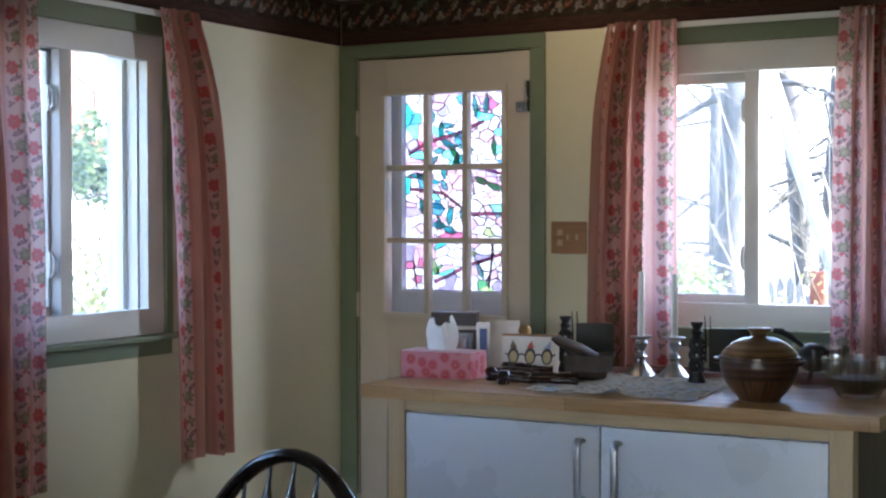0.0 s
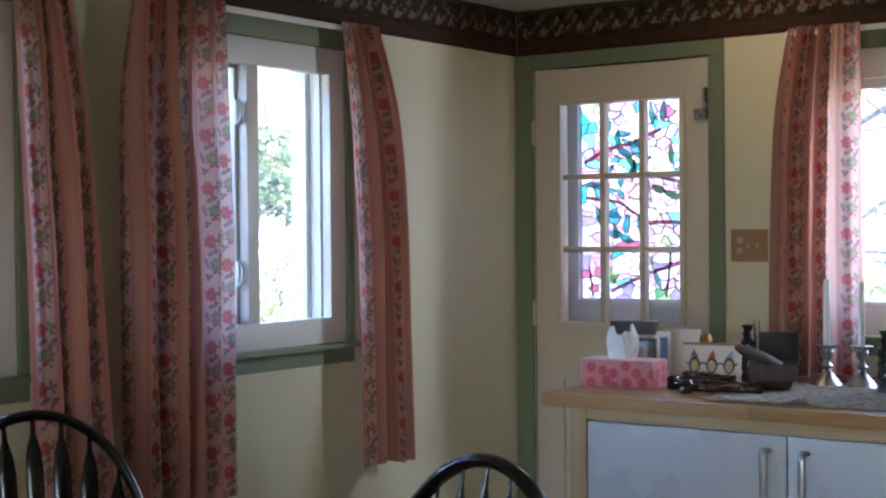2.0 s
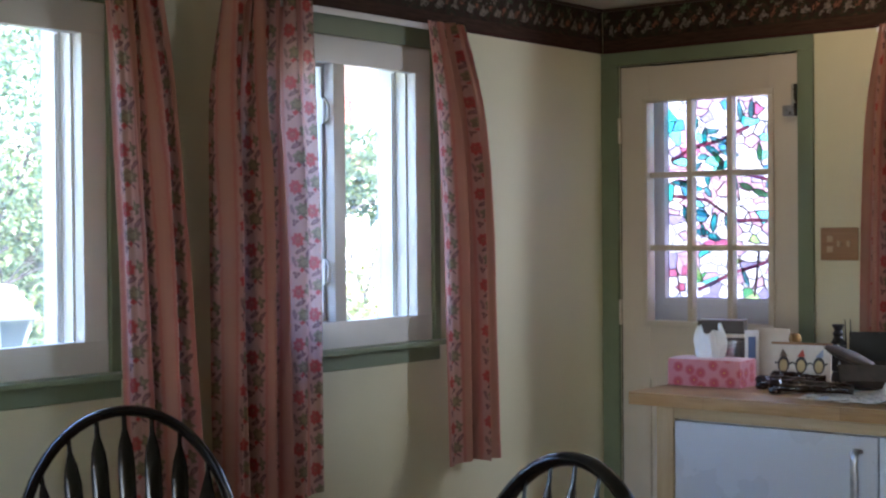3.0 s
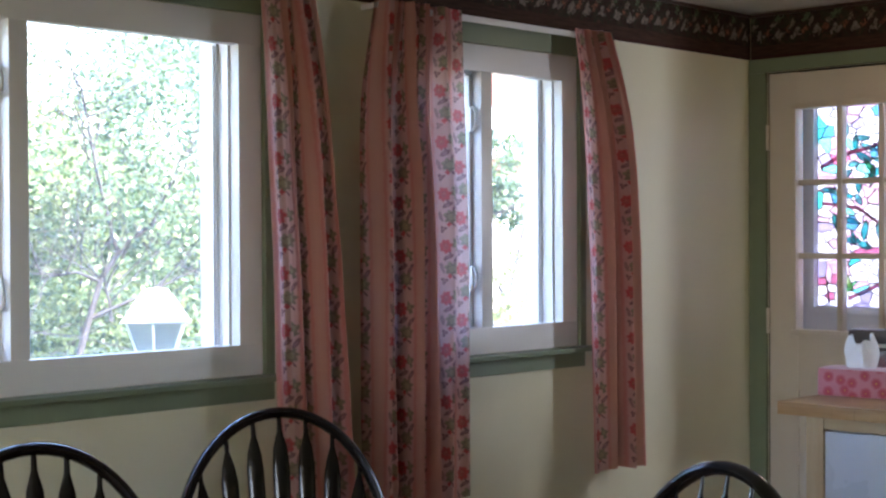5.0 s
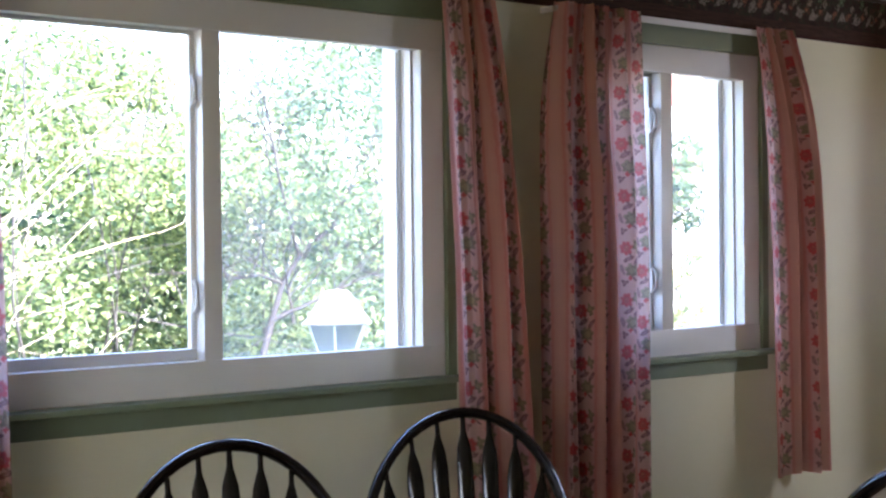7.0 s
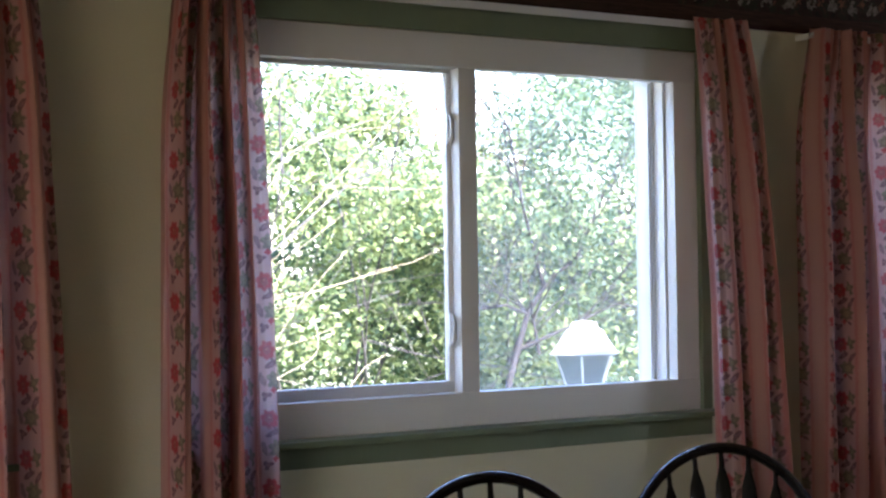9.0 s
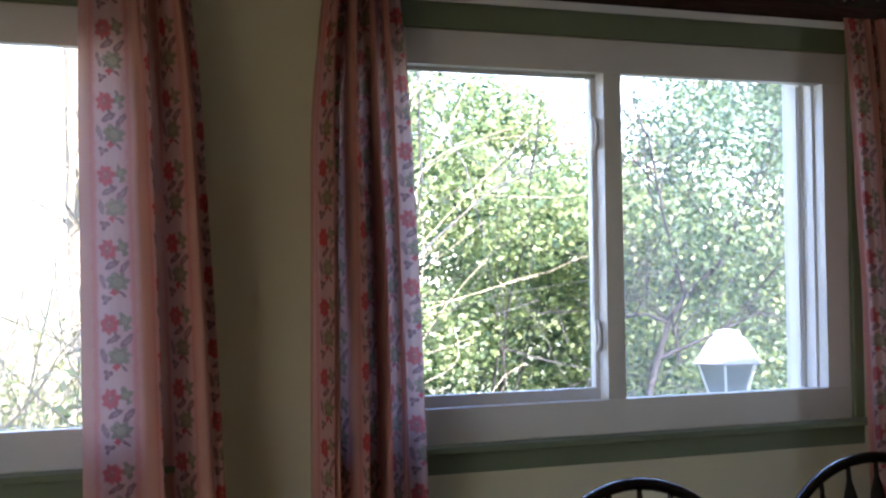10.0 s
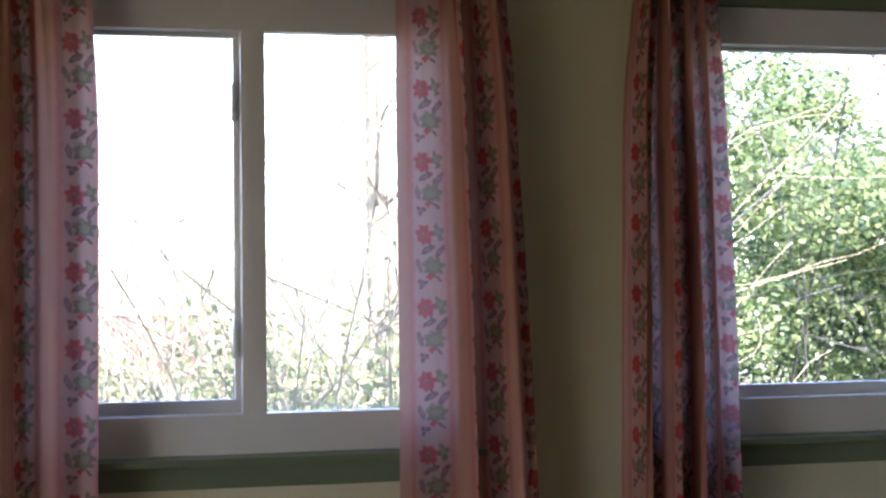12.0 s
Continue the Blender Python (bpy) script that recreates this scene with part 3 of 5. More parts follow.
def curtain(at, tops, mids, bots, bottom, folds, seed, label, cloth=0.62, lead=0.0):
    """A gathered panel. tops, mids, bots: left and right edges along the wall; lead: part of the width that hangs flat at the inner edge."""
    rnd = random.Random(seed)
    ph, n, rows = [rnd.uniform(0, 6.28) for _ in range(4)], 140, 48
    bm = bmesh.new()
    lay = bm.loops.layers.uv.new("UVMap")
    grid, cloths = [], []

    def edge(pick, s):
        a, b, c2 = tops[pick], mids[pick], bots[pick]
        return (a + (b - a) * math.sin(min(1, s / 0.30) * math.pi / 2)) if s < 0.30 else b + (c2 - b) * ((s - 0.30) / 0.70)

    warp = [k / n + 0.030 * math.sin(2 * math.pi * k / n * 1.3 + ph[0]) * math.sin(math.pi * k / n) for k in range(n + 1)]
    for r in range(rows + 1):
        s = r / rows
        z = UP + (bottom - UP) * s
        l, rr = edge(0, s), edge(1, s)
        amp = (0.014 + 0.038 * min(1, s * 3)) * (1 - 0.12 * s)
        row = []
        for k in range(n + 1):
            a = k / n
            flat = 1.0
            if lead > 0:
                flat = min(1, max(0.12, (a - lead) / 0.12)) if lead < 1 else 1
            elif lead < 0:
                flat = min(1, max(0.12, (1 + lead - a) / 0.12))
            wave = math.sin(2 * math.pi * folds * warp[k] + ph[1] + 0.35 * math.sin(2 * s + ph[3]))
            wave = math.copysign(abs(wave) ** 1.35, wave) + 0.42 * math.sin(2 * math.pi * folds * 1.63 * warp[k] + ph[2] + 1.1 * s)
            wave += 0.9 * math.exp(-7 * s) * math.sin(2 * math.pi * folds * 3.3 * warp[k] + ph[3]) + 0.16 * math.sin(2 * math.pi * folds * 2.7 * warp[k] + ph[0] - 1.5 * s)
            u = l + (rr - l) * (a + 0.012 * math.cos(2 * math.pi * folds * warp[k] + ph[1]) * flat)
            out = -max(0.056, 0.084 + 0.026 * min(1, 2 * s) + amp * wave * flat)
            row.append(bm.verts.new((u, out, z + (0.006 * math.sin(9 * a + ph[2]) if r == rows else 0))))
        grid.append(row)
    mid = grid[rows // 2]
    run = [0.0]
    for p, q in zip(mid, mid[1:]):
        run.append(run[-1] + (q.co - p.co).length)
    centre = run[int(n * (lead / 2 if lead > 0 else 1 + lead / 2))] * cloth     # a flower band on the flat part
    for r in range(rows):
        for k in range(n):
            f = bm.faces.new((grid[r][k], grid[r][k + 1], grid[r + 1][k + 1], grid[r + 1][k]))
            for loop, (rk, kk) in zip(f.loops, ((r, k), (r, k + 1), (r + 1, k + 1), (r + 1, k))):
                loop[lay].uv = (3.28 + run[kk] * cloth - centre, 5.0 + ph[0] * 0.05 + grid[rk][kk].co.z)
    me = mesh("curtain", bm, CLOTH)
    ob = new("curtain", me)
    ob.matrix_basis = at
    return tagged(ob, label, "curtain", "floral curtains")


CL = "pink striped floral cotton curtain hanging beside a window"
curtain(NORTH, (1.190, 1.445), (1.140, 1.455), (1.115, 1.470), 0.62, 3.7, 3, "pink floral curtain glowing against the window by the door", 1.0, -0.34)
curtain(NORTH, (2.010, 2.280), (1.994, 2.31), (1.985, 2.33), 0.62, 4.8, 4, CL, 1.0, 0.14)
curtain(WEST, (-1.205, -1.020), (-1.172, -0.905), (-1.143, -0.868), 0.60, 3.4, 7, "short pink floral curtain beside the narrow corner window", 1.0, 0.25)
curtain(WEST, (-2.105, -1.755), (-2.150, -1.757), (-2.150, -1.757), 0.60, 4.6, 12, CL, 1.0, -0.12)
curtain(WEST, (-2.540, -2.366), (-2.525, -2.325), (-2.498, -2.262), 0.60, 3.4, 15, CL, 1.0, 0.34)
curtain(WEST, (-3.995, -3.822), (-4.032, -3.800), (-4.045, -3.772), 0.60, 4.6, 21, CL, 1.0, -0.12)
curtain(WEST, (-4.551, -4.311), (-4.556, -4.282), (-4.556, -4.240), 0.60, 2.6, 25, "pink floral curtain with a flat lit front edge", 1.0, 0.42)
curtain(WEST, (-5.480, -5.196), (-5.480, -5.172), (-5.480, -5.180), 0.60, 2.8, 28, CL, 1.0, -0.3)
for at, u0, u1 in ((NORTH, 1.17, 2.27), (WEST, -2.09, -1.03), (WEST, -3.98, -2.38), (WEST, -5.47, -4.32)):
    rod = thing("curtain_rod", "flat white metal curtain rod over a window", "curtain rod", at, "curtain rods")
    part("bar", B(u0, u1, -0.070, -0.064, 2.066, 2.086, 0.002), VINYL, rod)
    for u in (u0, u1):
        part("bracket", B(u - 0.004, u + 0.004, -0.064, -0.0006, 2.068, 2.084), VINYL, rod)

# ---- door ----
d = thing("door_1", "closed cream door with nine lights onto stained glass", "door", NORTH, "", "structure")
D0, D1, DT = 0.083, 0.841, 2.030
L0, L1, LB, LT = 0.208, 0.724, 1.030, 1.886
bm = bmesh.new()
box(bm, D0, L0, 0.004, 0.046, 0.005, DT, 0.002), box(bm, L1, D1, 0.004, 0.046, 0.005, DT, 0.002)
box(bm, L0, L1, 0.005, 0.045, LT, DT - 0.002), box(bm, L0, L1, 0.005, 0.045, 0.80, LB), box(bm, L0, L1, 0.005, 0.045, 0.006, 0.22), box(bm, L0, L1, 0.018, 0.032, 0.22, 0.80)
part("door_leaf", bm, DOORP, d)
# black strips added round the leaf, standing in for the gap's shade
for x0, x1, z0, z1 in ((0.0785, 0.0825, 0.005, 2.0355), (0.8415, 0.8455, 0.005, 2.0355), (D0, D1, 2.0305, 2.0355)):
    part("weatherstrip", B(x0, x1, 0.006, 0.040, z0, z1), GAPBLACK, d, "black strip standing in for shade in the gap", False)
bm = bmesh.new()
for u0, u1, z0, z1 in ((L0 - 0.022, L1 + 0.022, LB - 0.022, LB), (L0 - 0.022, L1 + 0.022, LT, LT + 0.022), (L0 - 0.022, L0, LB, LT), (L1, L1 + 0.022, LB, LT)):
    box(bm, u0, u1, -0.010, 0.0035, z0, z1, 0.003)
part("lite_moulding", bm, DOORP, d)
for k in (1, 2):
    u, z = L0 + (L1 - L0) * (k / 3) + 0.006, LB + (LT - LB) * (k / 3)
    part("muntin", B(u - 0.011, u + 0.011, 0.006, 0.044, LB, LT, 0.003), DOORP, d)
    part("muntin", B(L0, L1, 0.008, 0.042, z - 0.011, z + 0.011, 0.003), DOORP, d)
p = part("pane", B(L0, L1, 0.023, 0.026, LB, LT), PANE, d, "", False)
p.visible_shadow = False
for z in (1.78, 1.06, 0.25):
    bm = bmesh.new()
    lathe(bm, [(0.007, z - 0.05), (0.008, z - 0.049), (0.008, z + 0.049), (0.007, z + 0.05)], 10)
    bm.transform(Matrix.Translation((D0 - 0.002, -0.006, 0)))
    part("hinge", bm, DOORP, d, "painted barrel hinge")
bm = bmesh.new()
box(bm, 0.829, 0.839, -0.030, 0.004, 1.815, 1.915, 0.002), box(bm, 0.790, 0.838, -0.022, 0.004, 1.800, 1.838, 0.002)
tube(bm, [(0.834, -0.028, 1.91), (0.836, -0.036, 1.86), (0.850, -0.03, 1.842)], 0.004)
part("door_hook", bm, PEWTER, d, "small worn metal hook latch")
strip("trim_door_left", NORTH, 0.001, 0.078, 0.0, 2.036, 0.016, TRIM, "sage green painted door casing")
strip("trim_door_right", NORTH, 0.846, 0.906, 0.0, 2.036, 0.016, TRIM, "sage green painted door casing")
strip("trim_door_head", NORTH, 0.001, 0.906, 2.0365, BORDER_Z - 0.002, 0.016, TRIM, "sage green painted door casing")

# storm door outside, with stained glass
sd = thing("storm_door", "white storm door with a colourful stained-glass panel", "storm door", NORTH, "", "structure")
S0, S1, SB, ST = 0.226, 0.800, 1.118, 1.945
bm = bmesh.new()
box(bm, 0.080, S0, 0.112, 0.140, 0.0, 2.03, 0.002), box(bm, S1, 0.844, 0.112, 0.140, 0.0, 2.03, 0.002)
box(bm, S0, S1, 0.112, 0.140, 0.0, SB), box(bm, S0, S1, 0.112, 0.140, ST, 2.03)
box(bm, S0 - 0.02, S1 + 0.0, 0.100, 0.1115, SB - 0.030, SB - 0.004, 0.003), box(bm, S0 - 0.02, S0 - 0.003, 0.100, 0.1115, SB - 0.004, ST)
part("storm_frame", bm, STORM, sd)
GLASSES = [stained("stained_" + k, c, w) for k, c, w in (
    ("white", (0.40, 0.35, 0.39), 0.16), ("blush", (0.34, 0.19, 0.25), 0.16), ("teal", (0.03, 0.30, 0.30), 0.3), ("green", (0.06, 0.20, 0.09), 0.3),
    ("wine", (0.28, 0.06, 0.13), 0.3), ("plum", (0.18, 0.14, 0.24), 0.3), ("blue", (0.03, 0.12, 0.22), 0.3), ("lime", (0.28, 0.36, 0.14), 0.3), ("aqua", (0.10, 0.36, 0.37), 0.3))]
LEAD = simple("wine_dark_lead", (0.05, 0.018, 0.03), 0.5)
rnd = random.Random(11)


def clip(poly, px, py, nx, ny):
    """The part of a convex polygon on the near side of a line."""
    out = []
    for (ax, ay), (bx, by) in zip(poly, poly[1:] + poly[:1]):
        da, db = (ax - px) * nx + (ay - py) * ny, (bx - px) * nx + (by - py) * ny
        if da <= 0:
            out.append((ax, ay))
        if (da < 0 < db) or (db < 0 < da):
            k = da / (da - db)
            out.append((ax + (bx - ax) * k, ay + (by - ay) * k))
    return out


def bent(x, z):
    """Bends the straight cell edges into curves."""
    v = noise.noise_vector(Vector((x * 9, z * 9, 4.0))) * 0.020 + noise.noise_vector(Vector((x * 26, z * 26, 9.0))) * 0.007
    k = min(1.0, (x - S0) / 0.05, (S1 - x) / 0.05, (z - SB) / 0.05, (ST - z) / 0.05)
    return x + v.x * max(0, k), z + v.y * max(0, k)


FLOWERS = [(0.30, 1.88), (0.47, 1.80), (0.66, 1.90), (0.74, 1.72), (0.36, 1.62), (0.57, 1.64), (0.72, 1.50), (0.44, 1.46), (0.30, 1.36), (0.60, 1.35), (0.76, 1.33), (0.70, 1.17), (0.28, 1.16), (0.44, 1.26)]
seeds, petals = [], set()
for fx, fz in FLOWERS:
    turn, big = rnd.uniform(0, 6.28), rnd.uniform(0.030, 0.040)
    for k in range(5):
        a = turn + 2 * math.pi * k / 5
        seeds.append((fx + big * math.cos(a), fz + big * math.sin(a)))
        petals.add(seeds[-1])
    seeds.append((fx, fz))
NX, NZ = 13, 22
for i in range(NX):
    for j in range(NZ):
        q = (S0 + (S1 - S0) * (i + rnd.uniform(-0.2, 1.2)) / NX, SB + (ST - SB) * (j + rnd.uniform(-0.2, 1.2)) / NZ)
        if all(math.hypot(q[0] - fx, q[1] - fz) > 0.058 for fx, fz in FLOWERS):
            seeds.append(q)
lead = bmesh.new()
for sx, sy in seeds:
    poly = [(S0, SB), (S1, SB), (S1, ST), (S0, ST)]
    for qx, qy in seeds:
        if (qx, qy) != (sx, sy) and abs(qx - sx) < 0.25 and abs(qy - sy) < 0.25 and poly:
            poly = clip(poly, (sx + qx) / 2, (sy + qy) / 2, (qx - sx), (qy - sy) * 1.9)
    if len(poly) < 3:
        continue
    fine = []
    for (ax, ay), (bx, by) in zip(poly, poly[1:] + poly[:1]):
        fine += [bent(ax + (bx - ax) * k / 3, ay + (by - ay) * k / 3) for k in range(3)]
    cx, cy = sum(p[0] for p in fine) / len(fine), sum(p[1] for p in fine) / len(fine)
    bm = bmesh.new()
    lo = [bm.verts.new((x + (cx - x) * 0.03, 0.1245, z + (cy - z) * 0.03)) for x, z in fine]
    bm.faces.new(lo)
    low = (cy - SB) / (ST - SB)
    leafy_spot = noise.noise(Vector((cx * 11, cy * 8, 2.0)))
    r = rnd.random() - 0.75 * max(0, leafy_spot) - (0.16 if low < 0.28 else 0) - (0.22 if cx < 0.32 else 0)
    kind = 0 if (sx, sy) in petals or r > 0.34 else 1 if r > 0.13 else rnd.choice((5, 1, 2, 8, 8, 5, 6, 4) if low > 0.3 else (2, 3, 4, 4, 5, 7, 8, 3))
    p = part("glass_piece", bm, GLASSES[kind], sd, "", False)
    p.visible_shadow = False
    red = rnd.random()
    for (ax, ay), (bx, by) in zip(fine, fine[1:] + fine[:1]):
        if math.hypot(ax - bx, ay - by) > 0.002:
            tube(lead, [(ax, 0.1245, ay), (bx, 0.1245, by)], 0.0019 + 0.0011 * (red > 0.75), 4)


def overlay(points, kind):
    """A piece of glass laid on the room side, with its own lead edge."""
    bm = bmesh.new()
    bm.faces.new([bm.verts.new((x, 0.1205, z)) for x, z in points])
    part("glass_piece", bm, GLASSES[kind], sd, "", False).visible_shadow = False
    for (ax, ay), (bx, by) in zip(points, points[1:] + points[:1]):
        tube(lead, [(ax, 0.1205, ay), (bx, 0.1205, by)], 0.0022, 4)


for k in range(52):                                   # pointed leaves
    cx, cz = rnd.uniform(S0 + 0.05, S1 - 0.05), rnd.uniform(SB + 0.05, ST - 0.04)
    a, ln_, wd = rnd.uniform(-1.2, 1.2) + (0.8 if k % 2 else 2.2), rnd.uniform(0.026, 0.044), rnd.uniform(0.010, 0.016)
    if k % 3 and any(math.hypot(cx - fx, cz - fz) < 0.045 for fx, fz in FLOWERS):
        continue
    shape = [(-1.0, 0.0), (-0.55, 0.75), (0.0, 1.0), (0.55, 0.65), (1.0, 0.0), (0.5, -0.7), (0.0, -0.9), (-0.6, -0.6)]
    overlay([(cx + u * ln_ * math.cos(a) - v * wd * math.sin(a), cz + u * ln_ * math.sin(a) + v * wd * math.cos(a)) for u, v in shape], rnd.choice((2, 2, 8, 8, 2, 3) if cz > 1.32 else (3, 7, 8, 2, 7)))
for run in (((0.24, 1.66), (0.34, 1.71), (0.45, 1.73), (0.58, 1.78)), ((0.25, 1.52), (0.40, 1.50), (0.52, 1.42), (0.70, 1.42)), ((0.36, 1.15), (0.52, 1.22), (0.62, 1.25), (0.79, 1.31)), ((0.60, 1.13), (0.61, 1.20), (0.62, 1.30)), ((0.26, 1.24), (0.27, 1.17), (0.28, 1.12)), ((0.56, 1.60), (0.68, 1.57), (0.79, 1.53))):
    up = [(x, z + 0.0055) for x, z in run]
    overlay(up + [(x + 0.003, z - 0.0055) for x, z in run[::-1]], 4)   # wine-red stems
part("lead_came", lead, LEAD, sd, "dark lead lines", False)

# switch plate
sw = thing("switch_plate", "carved wooden four-gang light switch plate on the wall", "light switch", NORTH)
part("plate", B(0.931, 1.072, -0.012, -0.001, 1.272, 1.390, 0.004), SWITCHW, sw)
for k in range(3):
    u = 0.968 + 0.036 * k
    if k:
        part("toggle", B(u - 0.005, u + 0.005, -0.024, -0.0125, 1.322, 1.342, 0.002), TAN, sw, "tan toggle")
    else:
        for z in (1.312, 1.350):
            part("socket", B(u - 0.011, u + 0.011, -0.0145, -0.0125, z - 0.011, z + 0.011, 0.001), TAN, sw, "tan socket")

# ---- sideboard and what stands on it ----
TOP = 0.904
sb = thing("sideboard", "birch sideboard with two white lacquered doors", "sideboard")
X0, X1, Y0, Y1 = 0.852, 2.390, -1.200, -0.450
body = bmesh.new()
box(body, 0.99, 2.27, Y0 + 0.045, Y1 - 0.05, 0.10, TOP - 0.043)
part("carcass", body, LACQ, sb)
part("worktop", B(X0, X1, Y0, Y1, TOP - 0.040, TOP, 0.003), BIRCH, sb, "oiled birch block worktop")
F = Y0 + 0.008
for x0, x1 in ((0.944, 1.0015), (2.261, 2.322)):
    part("post", B(x0, x1, F, F + 0.056, 0.0, TOP - 0.041, 0.003), BIRCHZ, sb)
    part("post", B(x0, x1, Y1 - 0.10, Y1 - 0.044, 0.0, TOP - 0.041, 0.003), BIRCHZ, sb)
part("rail", B(1.0015, 2.261, F + 0.002, F + 0.024, TOP - 0.073, TOP - 0.041, 0.001), BIRCHX, sb)
part("rail", B(1.0015, 2.261, F + 0.002, F + 0.024, 0.08, 0.12, 0.001), BIRCHX, sb)
# right panel's brown is darkened further, standing in for shade at that end
part("side_panel", B(2.277, 2.307, F + 0.058, Y1 - 0.102, 0.08, TOP - 0.042), DARKWOOD, sb, "dark brown side panel with shade in its colour")
part("side_panel", B(0.958, 0.984, F + 0.058, Y1 - 0.102, 0.08, TOP - 0.042), BIRCHZ, sb)
for x0, x1, hx in ((1.0045, 1.626, 1.573), (1.631, 2.258, 1.683)):
    dr = part("cabinet_door", B(x0, x1, F + 0.003, F + 0.022, 0.125, TOP - 0.078, 0.002), LACQ, sb, "white lacquered door")
    bm = bmesh.new()
    tube(bm, [(hx, F + 0.004, 0.784), (hx, F - 0.014, 0.788), (hx, F - 0.026, 0.780), (hx, F - 0.030, 0.767), (hx, F - 0.030, 0.64), (hx, F - 0.026, 0.627), (hx, F - 0.014, 0.618), (hx, F + 0.004, 0.622)], [0.013, 0.013, 0.012, 0.011, 0.011, 0.012, 0.013, 0.013], 10, 0.55, (1, 0, 0))
    part("bow_handle", bm, STEEL, dr, "brushed steel bow handle")


def at(x, y, z=TOP, turn=0):
    return pose(x, y, z, 0, 0, turn)


# tissue box
tb = thing("tissue_box", "pink flowered tissue box with a white tissue pulled up", "tissue box", at(0.984, -0.915, TOP, 4))
part("carton", B(-0.125, 0.117, -0.06, 0.06, 0.0005, 0.083, 0.002), CARTON, tb)
part("carton_top", B(-0.123, 0.115, -0.058, 0.058, 0.0834, 0.0850), simple("pale_pink_card", (0.62, 0.42, 0.45), 0.6), tb, "pale pink top")
bm, cols = bmesh.new(), 26
rows_ = []
for r in range(9):
    s = r / 8
    row = []
    for k in range(cols):
        a = 2 * math.pi * k / cols
        w = (0.038 + 0.012 * math.sin(3 * s)) * (1 + 0.16 * math.sin(5 * a + 2 * s) + 0.08 * math.sin(9 * a - s))
        row.append(bm.verts.new((-0.012 + w * math.cos(a) * (1.05 - 0.18 * s), 0.45 * w * math.sin(a) * (1 + 0.5 * s), 0.0856 + 0.088 * s + (0.014 * math.sin(2 * a + 1) + 0.008 * math.sin(5 * a)) * s)))
    rows_.append(row)
for lo, hi in zip(rows_, rows_[1:]):
    for k in range(cols):
        bm.faces.new((lo[k], lo[(k + 1) % cols], hi[(k + 1) % cols], hi[k]))
part("tissue", bm, PAPER, tb)

# cartons and cards behind the tissue box
db = thing("dark_box", "small dark carton with a pale stripe behind tissues", "box", at(0.872, -0.640, TOP, 18))
part("carton", B(-0.075, 0.075, -0.045, 0.045, 0.0005, 0.186, 0.003), DARKCARD, db)
part("pale_band", B(-0.0755, 0.0755, -0.0455, 0.0455, 0.130, 0.142), CARD, db, "pale printed stripe")
gl = thing("drinking_glass", "clear drinking glass behind the tissue box", "glass", at(0.960, -0.745))
bm = lathe(bmesh.new(), [(0.026, 0.0005), (0.033, 0.10), (0.035, 0.125), (0.032, 0.125), (0.030, 0.10), (0.023, 0.008), (0.0, 0.008)], 24)
part("tumbler", bm, CRYSTAL, gl)
bc = thing("blue_card", "small blue and white card standing upright", "card", at(1.003, -0.69, TOP, 30))
part("card", B(-0.022, 0.022, -0.004, 0.004, 0.0005, 0.158, 0.001), PAPER, bc)
part("blue_panel", B(-0.012, 0.012, -0.0046, -0.0041, 0.035, 0.138), simple("blue_ink", (0.10, 0.16, 0.36), 0.6), bc, "blue printed panel")
wc = thing("white_card", "plain cream card leaning upright behind the plaque", "card", pose(1.022, -0.60, TOP, -6, 0, 8))
part("card", B(-0.060, 0.060, -0.002, 0.002, 0.0005, 0.160, 0.0005), CARD, wc)

# plaque with three plain figures
pl = thing("painted_plaque", "cream plaque with three plain rounded painted shapes", "plaque", pose(1.160, -0.668, TOP, -8, 0, 8))
part("board", B(-0.096, 0.096, -0.004, 0.004, 0.0005, 0.116, 0.002), CARD, pl)
part("rim", B(-0.098, 0.098, -0.006, 0.006, 0.1165, 0.124, 0.002), SWITCHW, pl, "orange-brown top edge")
FIGDARK, FIGGOLD = simple("dark_figure_paint", (0.05, 0.045, 0.04), 0.6), simple("gold_figure_paint", (0.52, 0.38, 0.18), 0.6)
for k, hat in enumerate(((0.14, 0.10, 0.07), (0.50, 0.08, 0.05), (0.30, 0.33, 0.46))):
    x = -0.056 + 0.057 * k
    for nm, r, zz, y0, mt, sq in (("dark_oval", 0.019, 0.052, -0.0046, FIGDARK, 1.45), ("gold_oval", 0.013, 0.049, -0.0052, FIGGOLD, 1.5)):
        bm = bmesh.new()
        bmesh.ops.create_circle(bm, cap_ends=True, segments=20, radius=r, matrix=Matrix.Translation((x, y0, zz)) @ pose(0, 0, 0, 90) @ Matrix.Diagonal((1, sq, 1, 1)))
        part(nm, bm, mt, pl, "", False)
    bm = bmesh.new()
    v = [bm.verts.new((x + dx, -0.0055, 0.078 + dz)) for dx, dz in ((-0.013, 0), (0.013, 0), (0.004 + 0.008 * (k - 1), 0.025))]
    bm.faces.new(v)
    part("peak", bm, simple("peak_paint", hat, 0.6), pl, "", False)
    for sgn in (-1, 1):
        part("side_stroke", tube(bmesh.new(), [(x + sgn * 0.028, -0.005, 0.060), (x + sgn * 0.016, -0.005, 0.053)], 0.003, 6), FIGDARK, pl)
kn = thing("brass_bell", "small round brass bell behind the plaque", "bell", at(1.088, -0.560))
part("bell_body", lathe(bmesh.new(), [(0.030, 0.0005), (0.031, 0.004), (0.026, 0.05), (0.022, 0.11), (0.024, 0.128), (0.018, 0.142), (0.0, 0.147)], 20), BRASS, kn)

